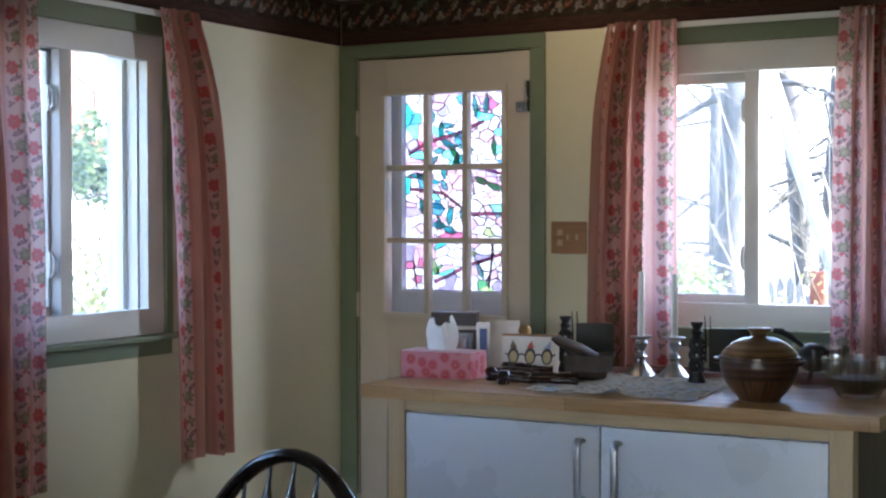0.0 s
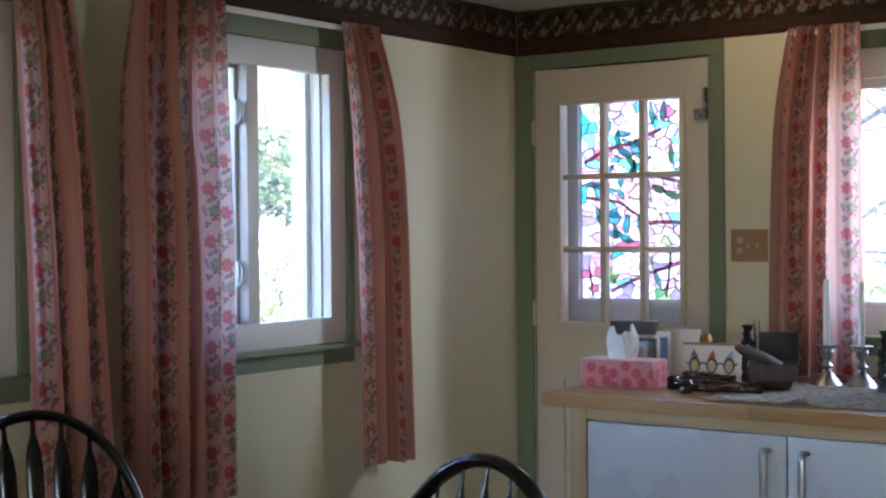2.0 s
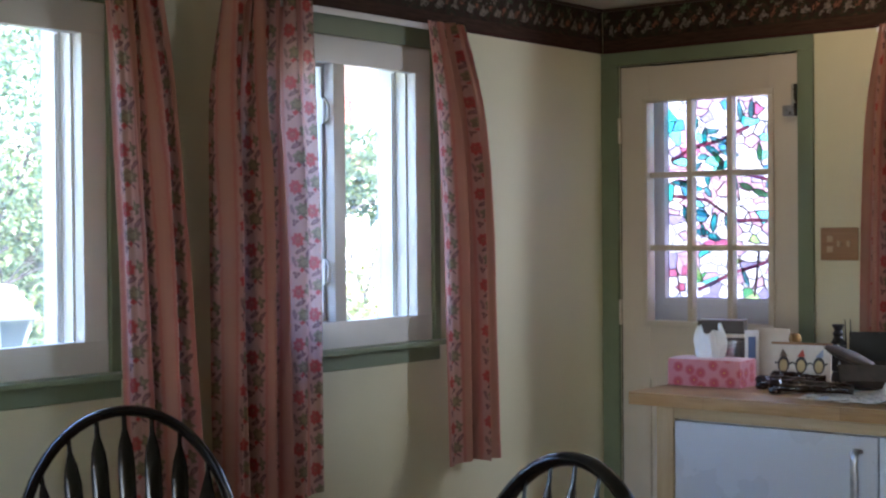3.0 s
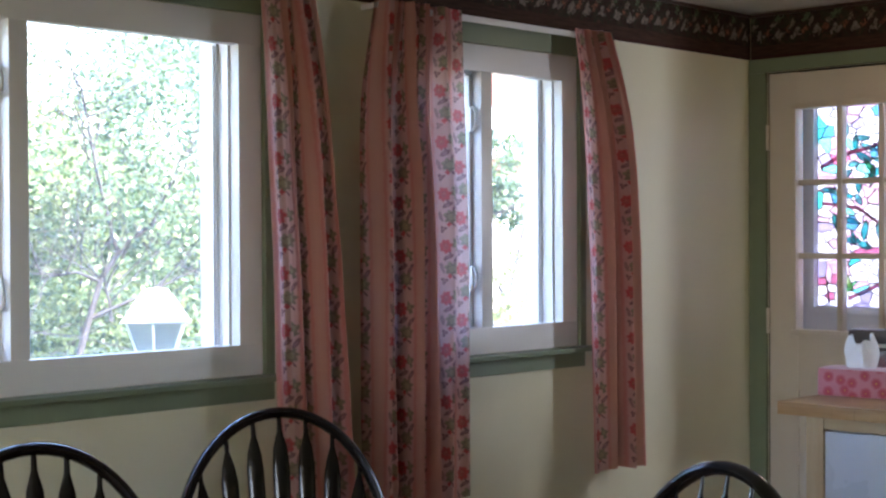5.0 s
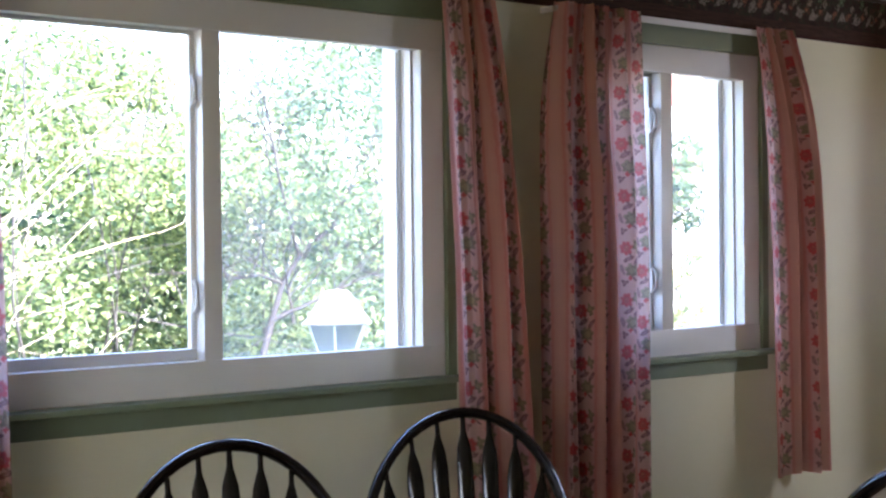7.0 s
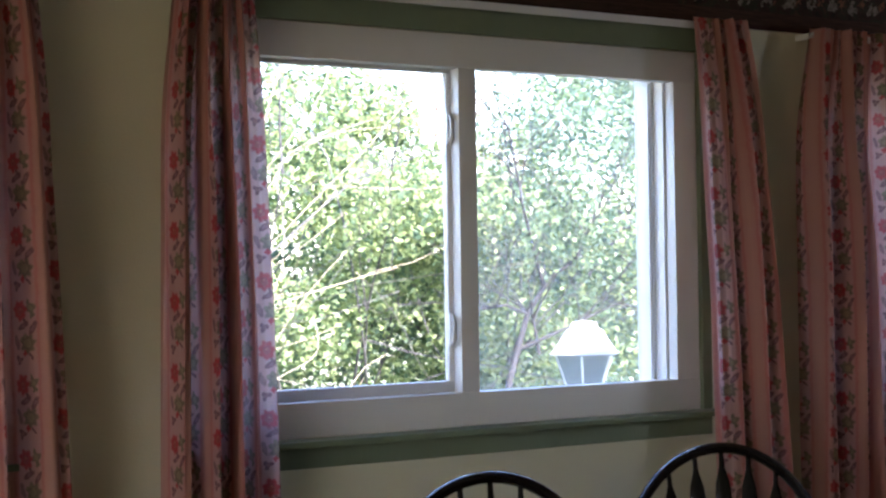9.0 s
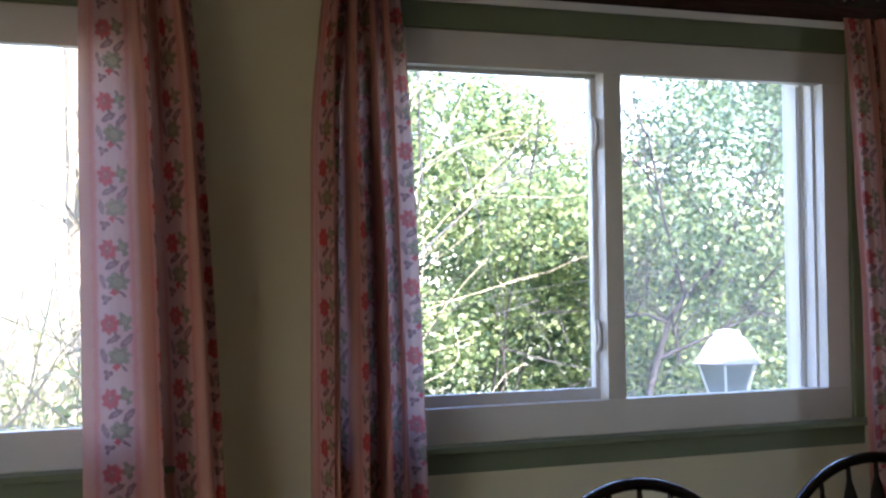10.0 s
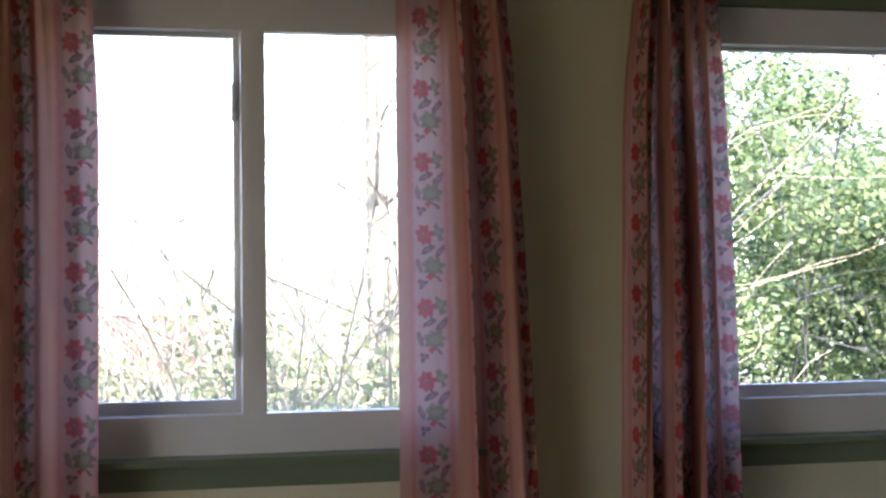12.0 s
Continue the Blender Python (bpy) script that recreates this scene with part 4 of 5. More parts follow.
# dark iron tools in front
for x, y, tn, ln in ((1.235, -0.895, 30, 0.17), (1.345, -0.975, 21, 0.22), (1.21, -0.79, -6, 0.15)):
    tl = thing("turned_nutcracker", "dark varnished wooden nutcracker with turned handles", "nutcracker", at(x, y, TOP, tn), "nutcrackers")
    for sgn in (-1, 1):
        bm = bmesh.new()
        n = 26
        pts = [(-ln / 2 + ln * k / n, sgn * (0.012 + 0.022 * (k / n) + 0.014 * math.sin(k * 0.24)), 0.022 - 0.006 * k / n + (0.008 if sgn > 0 else 0)) for k in range(n + 1)]
        rad = [0.0095 + 0.0030 * abs(math.sin(k * 0.62 + sgn)) * (1.0 if k % 7 else 0.55) for k in range(n + 1)]
        part("arm", tube(bm, pts, rad, 10), TOOLM, tl)
    bm = bmesh.new()
    lathe(bm, [(0.0, 0.0), (0.016, 0.001), (0.021, 0.010), (0.017, 0.020), (0.022, 0.030), (0.013, 0.042), (0.0, 0.044)], 18)
    bm.transform(Matrix.Translation((-ln / 2, 0, 0.0005)))
    part("pivot", bm, TOOLM, tl)

# runner under the things
ru = thing("table_runner", "rumpled cream and brown woven runner on the worktop", "table runner", at(1.60, -0.87, TOP + 0.0008, 1))
bm, g = bmesh.new(), []
for i in range(49):
    row = []
    for j in range(29):
        u, v = i / 48, j / 28
        ragged = 0.006 * math.sin(40 * u) + 0.005 * math.sin(23 * u + 1)
        x, y = (u - 0.5) * 0.52 + 0.030 * (0.5 - v) + 0.004 * math.sin(30 * v), (v - 0.5) * 0.56 + ragged * (1 if j in (0, 28) else 0)
        h = 0.005 + 0.006 * (noise.noise(Vector((x * 14, y * 22, 0.3))) + 0.5 * noise.noise(Vector((x * 40, y * 40, 3))))
        h += 0.022 * math.exp(-(((x - 0.05) / 0.03) ** 2 + ((y + 0.26) / 0.03) ** 2))
        row.append(bm.verts.new((x, y, max(0.0012, h))))
    g.append(row)
for i in range(48):
    for j in range(28):
        bm.faces.new((g[i][j], g[i + 1][j], g[i + 1][j + 1], g[i][j + 1]))
bmesh.ops.solidify(bm, geom=bm.faces[:], thickness=0.001)
part("cloth", bm, RUNNER, ru)

# square flared dish with a tilted scoop
dsh = thing("square_dish", "brown stoneware square dish with a tilted scoop", "dish", at(1.424, -0.790, TOP + 0.010, 22) @ Matrix.Diagonal((1.12, 1.0, 1.06, 1)))
bm = bmesh.new()
bmesh.ops.create_cone(bm, cap_ends=True, segments=4, radius1=0.062, radius2=0.098, depth=0.070, matrix=Matrix.Translation((0, 0, 0.0355)) @ pose(0, 0, 0, 0, 0, 45))
top = [f for f in bm.faces if f.normal.z > 0.9]
ins = bmesh.ops.inset_region(bm, faces=top, thickness=0.009)
bmesh.ops.translate(bm, verts=list({v for f in top for v in f.verts}), vec=(0, 0, -0.05))
bmesh.ops.bevel(bm, geom=bm.edges[:], offset=0.002, segments=1, affect="EDGES")
part("dish", bm, STONEWARE_GREY, dsh)
bm = bmesh.new()
tube(bm, [(-0.100, 0.01, 0.112), (-0.08, 0.005, 0.104), (-0.03, 0, 0.082), (0.02, 0, 0.060)], [0.018, 0.038, 0.044, 0.026], 12, 0.36, (0, 1, 0.15))
part("scoop", bm, STONEWARE_GREY, dsh)

# pierced black candle stands, and black panels behind them
for x, y, z0 in ((1.252, -0.590, TOP), (1.752, -0.745, TOP + 0.0075)):
    cs = thing("pierced_candle_stand", "black pierced iron candle stand of stacked rings", "candle stand", at(x, y, z0) @ Matrix.Diagonal((0.84, 0.84, 0.86, 1)), "black candle stands")
    part("base", lathe(bmesh.new(), [(0.030, 0.0005), (0.031, 0.006), (0.022, 0.030), (0.020, 0.036)], 20), IRON, cs)
    for k in range(3):
        bm = bmesh.new()
        pts = [(0.018 * math.cos(a), 0, 0.058 + 0.037 * k + 0.018 * math.sin(a)) for a in (2 * math.pi * j / 18 for j in range(19))]
        tube(bm, pts, 0.0068, 8, 2.0, (0, 1, 0))
        part("ring", bm, IRON, cs)
    part("cup", lathe(bmesh.new(), [(0.012, 0.148), (0.020, 0.158), (0.016, 0.166), (0.022, 0.176), (0.014, 0.188), (0.023, 0.205), (0.022, 0.210), (0.012, 0.208)], 20), IRON, cs)
for x, y, tn in ((1.330, -0.470 - 0.06, 24), (1.785, -0.54, 24)):
    bp = thing("black_panel_stand", "upright black panel with two thin prongs", "stand", at(x, y, TOP, tn), "black panel stands")
    part("panel", B(-0.062, 0.062, -0.006, 0.006, 0.0005, 0.156, 0.002), IRON, bp)
    part("foot", B(-0.062, 0.062, -0.004, 0.055, 0.0008, 0.006, 0.001), IRON, bp)
    for dx in (-0.072, -0.056):
        bm = tube(bmesh.new(), [(dx, 0.0, 0.05), (dx, 0, 0.13), (dx - 0.003, 0, 0.195)], [0.004, 0.003, 0.0015], 6)
        part("prong", bm, IRON, bp)

# pewter candlesticks
for x, y, hgt in ((1.518, -0.600, 0.212), (1.628, -0.600, 0.205)):
    st = thing("candlestick", "pewter candlestick holding a white taper candle", "candlestick", at(x, y, TOP), "pewter candlesticks")
    part("stem", lathe(bmesh.new(), [(0.056, 0.0005), (0.057, 0.006), (0.044, 0.016), (0.026, 0.032), (0.014, 0.046), (0.012, 0.056), (0.020, 0.064), (0.012, 0.072), (0.010, 0.082), (0.018, 0.094), (0.022, 0.106), (0.017, 0.116), (0.034, 0.124), (0.035, 0.128), (0.012, 0.128), (0.011, 0.118), (0.0, 0.118)], 32), PEWTER, st)
    part("candle", lathe(bmesh.new(), [(0.0108, 0.1185), (0.0105, 0.20), (0.0092, 0.118 + hgt - 0.004), (0.006, 0.118 + hgt), (0.0, 0.119 + hgt)], 16), WAX, st, "white taper candle")

# wooden tray at the back, casserole, bowls
tr = thing("wooden_tray", "red-brown wooden tray along the back edge", "tray", at(1.83, -0.545, TOP))
part("tray_base", B(-0.44, 0.55, -0.05, 0.05, 0.0005, 0.006), REDWOOD, tr)
for x0, x1, y0, y1 in ((-0.44, 0.55, -0.062, -0.0505), (-0.44, 0.55, 0.0505, 0.062)):
    part("tray_edge", B(x0, x1, y0, y1, 0.0005, 0.024, 0.002), REDWOOD, tr)
tr.location.y = -0.535
tr.location.x = 1.86
cp = thing("casserole", "brown banded stoneware casserole with a knobbed lid", "casserole", at(2.028, -1.025) @ Matrix.Diagonal((1, 1, 0.97, 1)))
part("pot", lathe(bmesh.new(), [(0.052, 0.0008), (0.056, 0.004), (0.060, 0.012), (0.080, 0.034), (0.096, 0.060), (0.104, 0.085), (0.1065, 0.104), (0.105, 0.118), (0.108, 0.121), (0.108, 0.127), (0.100, 0.127), (0.098, 0.110), (0.08, 0.05), (0.0, 0.03)], 48), POTM, cp)
part("lid", lathe(bmesh.new(), [(0.101, 0.128), (0.103, 0.130), (0.098, 0.140), (0.094, 0.142), (0.090, 0.150), (0.084, 0.153), (0.072, 0.164), (0.050, 0.176), (0.026, 0.180), (0.021, 0.184), (0.022, 0.190), (0.032, 0.199), (0.033, 0.204), (0.028, 0.207), (0.0, 0.205)], 48), POTM, cp, "ochre ringed lid with knob")
for sgn in (-1, 1):
    bm = bmesh.new()
    tube(bm, [(sgn * 0.100, -0.024, 0.108), (sgn * 0.120, -0.016, 0.112), (sgn * 0.124, 0.0, 0.113), (sgn * 0.120, 0.016, 0.112), (sgn * 0.100, 0.024, 0.108)], 0.008, 8)
    part("handle", bm, POTM, cp)


def glass_bowl(name, x, y, r, h, label, full=True):
    b = thing(name, label, "bowl", at(x, y))
    part("bowl", lathe(bmesh.new(), [(r * 0.50, 0.0008), (r * 0.56, 0.006), (r * 0.80, h * 0.40), (r * 0.96, h * 0.72), (r, h), (r * 0.965, h), (r * 0.92, h * 0.72), (r * 0.76, h * 0.42), (r * 0.50, 0.012), (0, 0.011)], 144, 24, 0.060), CRYSTAL, b)
    if full:
        part("contents", lathe(bmesh.new(), [(r * 0.44, 0.014), (r * 0.70, h * 0.40), (r * 0.74, h * 0.50), (r * 0.5, h * 0.54), (0, h * 0.55)], 32), ROAST, b, "dark beans")
    return b


glass_bowl("cut_glass_bowl", 2.252, -0.835, 0.096, 0.112, "cut glass bowl half full of dark beans")
glass_bowl("clear_glass_bowl", 2.075, -0.640, 0.100, 0.120, "clear glass bowl behind the casserole", False)
ld = thing("black_ladle", "black ladle resting in the clear glass bowl", "ladle", at(2.060, -0.640, TOP + 0.0125))
bm = bmesh.new()
lathe(bm, [(0.0, 0.0), (0.024, 0.005), (0.040, 0.020), (0.046, 0.042), (0.041, 0.064), (0.026, 0.080), (0.0, 0.086)], 24)
bm.transform(pose(0.012, -0.030, 0.036, 0, 15, 0))
part("ladle_bowl", bm, IRON, ld)
part("ladle_shaft", tube(bmesh.new(), [(0.004, -0.03, 0.100), (-0.040, -0.025, 0.132), (-0.075, -0.02, 0.150), (-0.10, -0.02, 0.152)], [0.007, 0.008, 0.010, 0.008], 8), IRON, ld)
part("ladle_stem", tube(bmesh.new(), [(0.012, -0.030, 0.080), (0.01, -0.01, 0.03), (0.0, 0, 0.004)], 0.006, 8), IRON, ld)

# ---- chairs ----


def windsor_chair():
    """Bow-back chair with flat arrow spindles; faces -y, origin on the floor under the seat."""
    ch = thing("windsor_chair", "black lacquered bow-back chair with arrow spindles", "chair", Matrix(), "chairs in the room")
    lean = math.tan(radians(11))
    seat = bmesh.new()
    bmesh.ops.create_circle(seat, cap_ends=True, segments=40, radius=1.0)
    for v in seat.verts:
        x, y = v.co.x, v.co.y
        v.co = Vector((0.235 * math.copysign(abs(x) ** 0.75, x) * (1 - 0.06 * y), 0.215 * math.copysign(abs(y) ** 0.75, y), 0))
    bmesh.ops.solidify(seat, geom=seat.faces[:], thickness=0.036)
    bmesh.ops.translate(seat, verts=seat.verts[:], vec=(0, 0, 0.450 - max(v.co.z for v in seat.verts)))
    bmesh.ops.bevel(seat, geom=[e for e in seat.edges if abs(e.verts[0].co.z - e.verts[1].co.z) < 0.001], offset=0.010, segments=3, affect="EDGES")
    part("seat", seat, BLACKP, ch)
    H, A, Bh, W = 1.017 - 0.017, 0.250, 0.316, 0.198

    def back(x, z):
        return Vector((x, 0.168 + (z - 0.45) * lean, z))

    pts = [back(-W, 0.44), back(-W - 0.008, 0.52), back(-W - 0.022, 0.60)]
    pts += [back(A * math.cos(t), H - Bh + Bh * math.sin(t)) for t in (math.pi * (1 - k / 28) for k in range(29))]
    pts += [back(W + 0.022, 0.60), back(W + 0.008, 0.52), back(W, 0.44)]
    part("bow", tube(bmesh.new(), pts, 0.0185, 12, 0.72, (0, 1, -lean)), BLACKP, ch)
    for k in range(-3, 4):
        xb, xt = 0.052 * k, 0.0650 * k
        ztop = H - Bh + Bh * math.sqrt(max(0.05, 1 - (xt / A) ** 2)) - 0.004
        n, p, w = 14, [], []
        for j in range(n + 1):
            s = j / n
            z = 0.448 + (ztop - 0.448) * s
            p.append(back(xb + (xt - xb) * s, z))
            d2 = ztop - z
            w.append(0.0055 if d2 < 0.035 else 0.0055 + 0.0150 * min(1, (d2 - 0.035) / 0.055) if d2 < 0.20 else max(0.0065, 0.0205 - (d2 - 0.20) * 0.11))
        part("spindle", tube(bmesh.new(), p, w, 8, 0.38, (1, 0, 0)), BLACKP, ch)
    feet = {}
    for sx in (-1, 1):
        for sy in (-1, 1):
            a, b = Vector((sx * 0.150, sy * 0.130, 0.425)), Vector((sx * 0.215, sy * (0.200 if sy < 0 else 0.225), 0.0))
            feet[sx, sy] = (a, b)
            rr = [0.012, 0.015, 0.019, 0.013, 0.018, 0.020, 0.014, 0.019, 0.016, 0.012]
            part("leg", tube(bmesh.new(), [a.lerp(b, k / 9) for k in range(10)], rr, 10), BLACKP, ch)
    mids = []
    for sx in (-1, 1):
        a, b = feet[sx, -1][0].lerp(feet[sx, -1][1], 0.62), feet[sx, 1][0].lerp(feet[sx, 1][1], 0.62)
        mids.append((a + b) / 2)
        part("stretcher", tube(bmesh.new(), [a.lerp(b, k / 6) for k in range(7)], [0.008, 0.010, 0.013, 0.015, 0.013, 0.010, 0.008], 8), BLACKP, ch)
    part("stretcher", tube(bmesh.new(), [mids[0].lerp(mids[1], k / 6) for k in range(7)], [0.008, 0.010, 0.013, 0.015, 0.013, 0.010, 0.008], 8), BLACKP, ch)
    return ch


def chair_at(apex_x, apex_y, facing):
    """The pose that brings the top of the bow over a place; facing: degrees of the seat's front from +x."""
    rz = radians(facing + 90)
    back_y = 0.168 + (0.996 - 0.45) * math.tan(radians(11))
    return pose(apex_x + back_y * math.sin(rz), apex_y - back_y * math.cos(rz), -0.021, 0, 0, facing + 90)


chair = windsor_chair()
chair.matrix_basis = chair_at(0.455, -2.782, -26)
copy_thing(chair, chair_at(0.556, -3.492, -20))
copy_thing(chair, chair_at(1.706, -2.758, -104))

# ---- outside ----
gm = bmesh.new()
bmesh.ops.create_grid(gm, x_segments=90, y_segments=90, size=60)
for v in gm.verts:
    v.co.z = GROUND_Z + 0.05 * noise.noise(v.co * 0.4)
tagged(new("ground", mesh("ground", gm, GROUNDM)), "lawn with leaf litter round the house", "ground", "", "structure")
far_bm = bmesh.new()
bmesh.ops.create_circle(far_bm, cap_ends=True, segments=64, radius=2500, matrix=Matrix.Translation((0, 0, GROUND_Z - 0.12)))
tagged(new("ground_far", mesh("ground_far", far_bm, GROUNDM, False)), "flat ground reaching the horizon", "ground", "", "structure")


def leaves(rnd, count, blobs, size, droop=0.3, slim=0.32):
    """Many small pointed leaves in and round lumps (x, y, z, rx, ry, rz)."""
    verts, faces = [], []
    vol = [b[3] * b[4] * b[5] for b in blobs]
    for _ in range(count):
        b = rnd.choices(blobs, vol)[0]
        while True:
            p = Vector((rnd.uniform(-1, 1), rnd.uniform(-1, 1), rnd.uniform(-1, 1)))
            if 0.25 < p.length < 1 and noise.noise(Vector((b[0] + p.x * b[3], b[1] + p.y * b[4], b[2] + p.z * b[5])) * 2.1) > -0.18:
                break
        c = Vector((b[0] + p.x * b[3], b[1] + p.y * b[4], b[2] + p.z * b[5]))
        l = size * rnd.uniform(0.6, 1.5)
        way = Vector((rnd.gauss(0, 1), rnd.gauss(0, 1), rnd.gauss(-droop, 0.6))).normalized()
        side = way.cross(Vector((rnd.gauss(0, 1), rnd.gauss(0, 1), rnd.gauss(0, 1)))).normalized() * l * slim
        k = len(verts)
        verts += [c, c + way * l * 0.5 + side, c + way * l, c + way * l * 0.5 - side]
        faces.append((k, k + 1, k + 2, k + 3))
    me = bpy.data.meshes.new("leaves")
    me.from_pydata(verts, [], faces)
    return me


def limb(bm, rnd, a, way, length, r, depth, bend=0.25, kids=3):
    """A crooked limb with smaller ones along it."""
    pts, p, w = [Vector(a)], Vector(a), Vector(way).normalized()
    n = 6
    for _ in range(n):
        w = (w + Vector((rnd.gauss(0, bend), rnd.gauss(0, bend), rnd.gauss(0.02, bend))) * 0.5).normalized()
        p = p + w * length / n
        pts.append(p.copy())
    tube(bm, pts, [max(0.0022, r * (1 - 0.75 * k / n)) for k in range(n + 1)], 6 if depth > 1 else 4)
    if depth > 0:
        for k in range(kids):
            q = pts[rnd.randint(2, n)]
            v = (w + Vector((rnd.gauss(0, 0.8), rnd.gauss(0, 0.8), rnd.gauss(0.2, 0.6)))).normalized()
            limb(bm, rnd, q, v, length * rnd.uniform(0.45, 0.7), r * 0.45, depth - 1, bend, kids)


def shrub(name, x, y, h, blobs, count, leaf, mats, seed, label, bark_mat=BARK, stems=5, category="shrub", kids=3, stem_r=0.028):
    rnd = random.Random(seed)
    s = thing(name, label, category, pose(x, y, GROUND_Z - 0.03), "garden shrubs")
    bm = bmesh.new()
    for _ in range(stems):
        limb(bm, rnd, (rnd.uniform(-0.15, 0.15), rnd.uniform(-0.15, 0.15), 0), (rnd.gauss(0, 0.45), rnd.gauss(0, 0.45), 1), h * rnd.uniform(0.6, 0.9), stem_r, 2, 0.25, kids)
    part("stem", bm, bark_mat, s)
    for k, (mt, share) in enumerate(mats):
        me = leaves(rnd, int(count * share), blobs, leaf)
        me.materials.append(mt)
        c = new("crown", me)
        c.parent = s
    return s


def lumps(rnd, n, rx, ry, z0, z1, r):
    return [(rnd.uniform(-rx, rx), rnd.uniform(-ry, ry), rnd.uniform(z0, z1), r * rnd.uniform(0.7, 1.3), r * rnd.uniform(0.7, 1.3), r * rnd.uniform(0.5, 0.9)) for _ in range(n)]


R = random.Random(77)
# tall leafy shrubs across the wide window
for k, (x, y, h, n) in enumerate(((-5.7, -1.7, 3.5, 18000), (-6.5, -0.35, 3.8, 19000), (-6.3, 1.2, 3.7, 19000), (-7.3, 2.7, 4.2, 16000))):
    shrub("large_shrub", x, y, h, lumps(R, 20, 0.8, 1.0, 0.4, h - 0.25, 0.56) + lumps(R, 5, 0.7, 0.9, h - 0.1, h + 0.3, 0.25), int(n * 1.6), 0.046, ((LEAF_LIGHT, 0.70), (LEAF_DARK, 0.30)) if k < 2 else ((LEAF_LIGHT, 0.40), (LEAF_DARK, 0.60)), 40 + k, "tall dense shrub with bright green leaves in the garden", BARK, 5, "shrub", 3, 0.018)
st_ = thing("small_tree", "small crooked tree with bark darkened as shaded, sparse leaves", "tree", pose(-4.2, -0.62, GROUND_Z - 0.03), "garden trees")
rnd = random.Random(61)
bm = bmesh.new()
tube(bm, [(0, 0, 0), (0.03, 0.05, 0.7), (0, 0.15, 1.48), (0.02, 0.27, 1.87), (0, 0.44, 2.08)], [0.034, 0.027, 0.021, 0.018, 0.016], 8)
part("trunk", bm, SHADEBARK, st_)
for a, b, c in (((0.02, 0.27, 1.87), (0.05, 0.10, 1.93), (0.05, -0.13, 1.90)), ((0.0, 0.44, 2.08), (0.04, 0.62, 2.20), (0.0, 0.95, 2.78)), ((0.0, 0.40, 2.04), (-0.05, 0.30, 2.50), (-0.05, 0.20, 3.0)), ((0.03, 0.34, 1.63), (0.02, 0.33, 1.75), (0.02, 0.29, 1.90)), ((0.0, 0.62, 2.20), (-0.1, 0.95, 2.32), (-0.1, 1.35, 2.55)), ((0.02, 0.2, 1.66), (0.1, 0.55, 1.80), (0.1, 0.95, 1.95))):
    bm, tip = bmesh.new(), Vector(c)
    tube(bm, [a, Vector(a).lerp(Vector(b), 0.5), b, Vector(b).lerp(tip, 0.5), c], [0.013, 0.011, 0.009, 0.007, 0.004], 6)
    for k in range(7):
        limb(bm, rnd, Vector(b).lerp(tip, rnd.random()), (tip - Vector(a)).normalized() + Vector((rnd.gauss(0, 0.5), rnd.gauss(0, 0.6), rnd.gauss(0.2, 0.5))), rnd.uniform(0.35, 0.8), 0.006, 1, 0.3, 4)
    part("limb", bm, SHADEBARK, st_)
for mt, count in ((LEAF_DARK, 2600), (LEAF_LIGHT, 900)):
    me = leaves(rnd, count, [(0.0, 0.3 + 0.95 * rnd.random(), rnd.uniform(2.0, 3.2), 0.45, 0.40, 0.32) for _ in range(8)], 0.036)
    me.materials.append(mt)
    new("crown", me).parent = st_
shrub("red_tree", -9.0, 2.2, 5.2, lumps(R, 10, 0.8, 0.9, 2.2, 4.4, 0.55), 3600, 0.06, ((LEAF_RUST, 0.6), (LEAF_STRAW, 0.4)), 62, "thin reddish tree behind the shrubs", BARK, 4, "tree", 3, 0.03)
for k, (x, y, h, n) in enumerate(((-8.4, -1.4, 2.7, 7000), (-8.6, 0.6, 2.8, 7000), (-8.2, 2.4, 2.7, 6000))):
    shrub("back_shrub", x, y, h, lumps(R, 14, 0.7, 1.1, 0.5, h - 0.2, 0.6), n, 0.085, ((LEAF_LIGHT, 0.5), (LEAF_DARK, 0.5)), 140 + k, "dense green shrub at the back of the garden", BARK, 4, "shrub", 2, 0.018)
# by the corner window
shrub("corner_shrub", -2.9, 1.85, 2.2, lumps(R, 9, 0.5, 0.7, 1.2, 2.2, 0.32), 3000, 0.045, ((LEAF_STRAW, 0.5), (LEAF_LIGHT, 0.5)), 63, "light green shrub with thin bare branches", BARK, 5, "shrub", 3, 0.012)
shrub("bare_branches", -3.0, 1.75, 4.0, lumps(R, 3, 0.5, 0.6, 1.0, 2.0, 0.3), 120, 0.05, ((LEAF_LIGHT, 1.0),), 64, "thin bare branching shrub outside the corner window", BARK, 7, "shrub", 3, 0.018)
shrub("far_hedge", -15.5, 15.6, 3.4, lumps(R, 12, 1.8, 1.8, 2.6, 3.6, 0.55), 6000, 0.12, ((LEAF_DARK, 0.8), (LEAF_LIGHT, 0.2)), 65, "dark green tree crown before the brick house", BARK, 4, "tree", 3, 0.05)
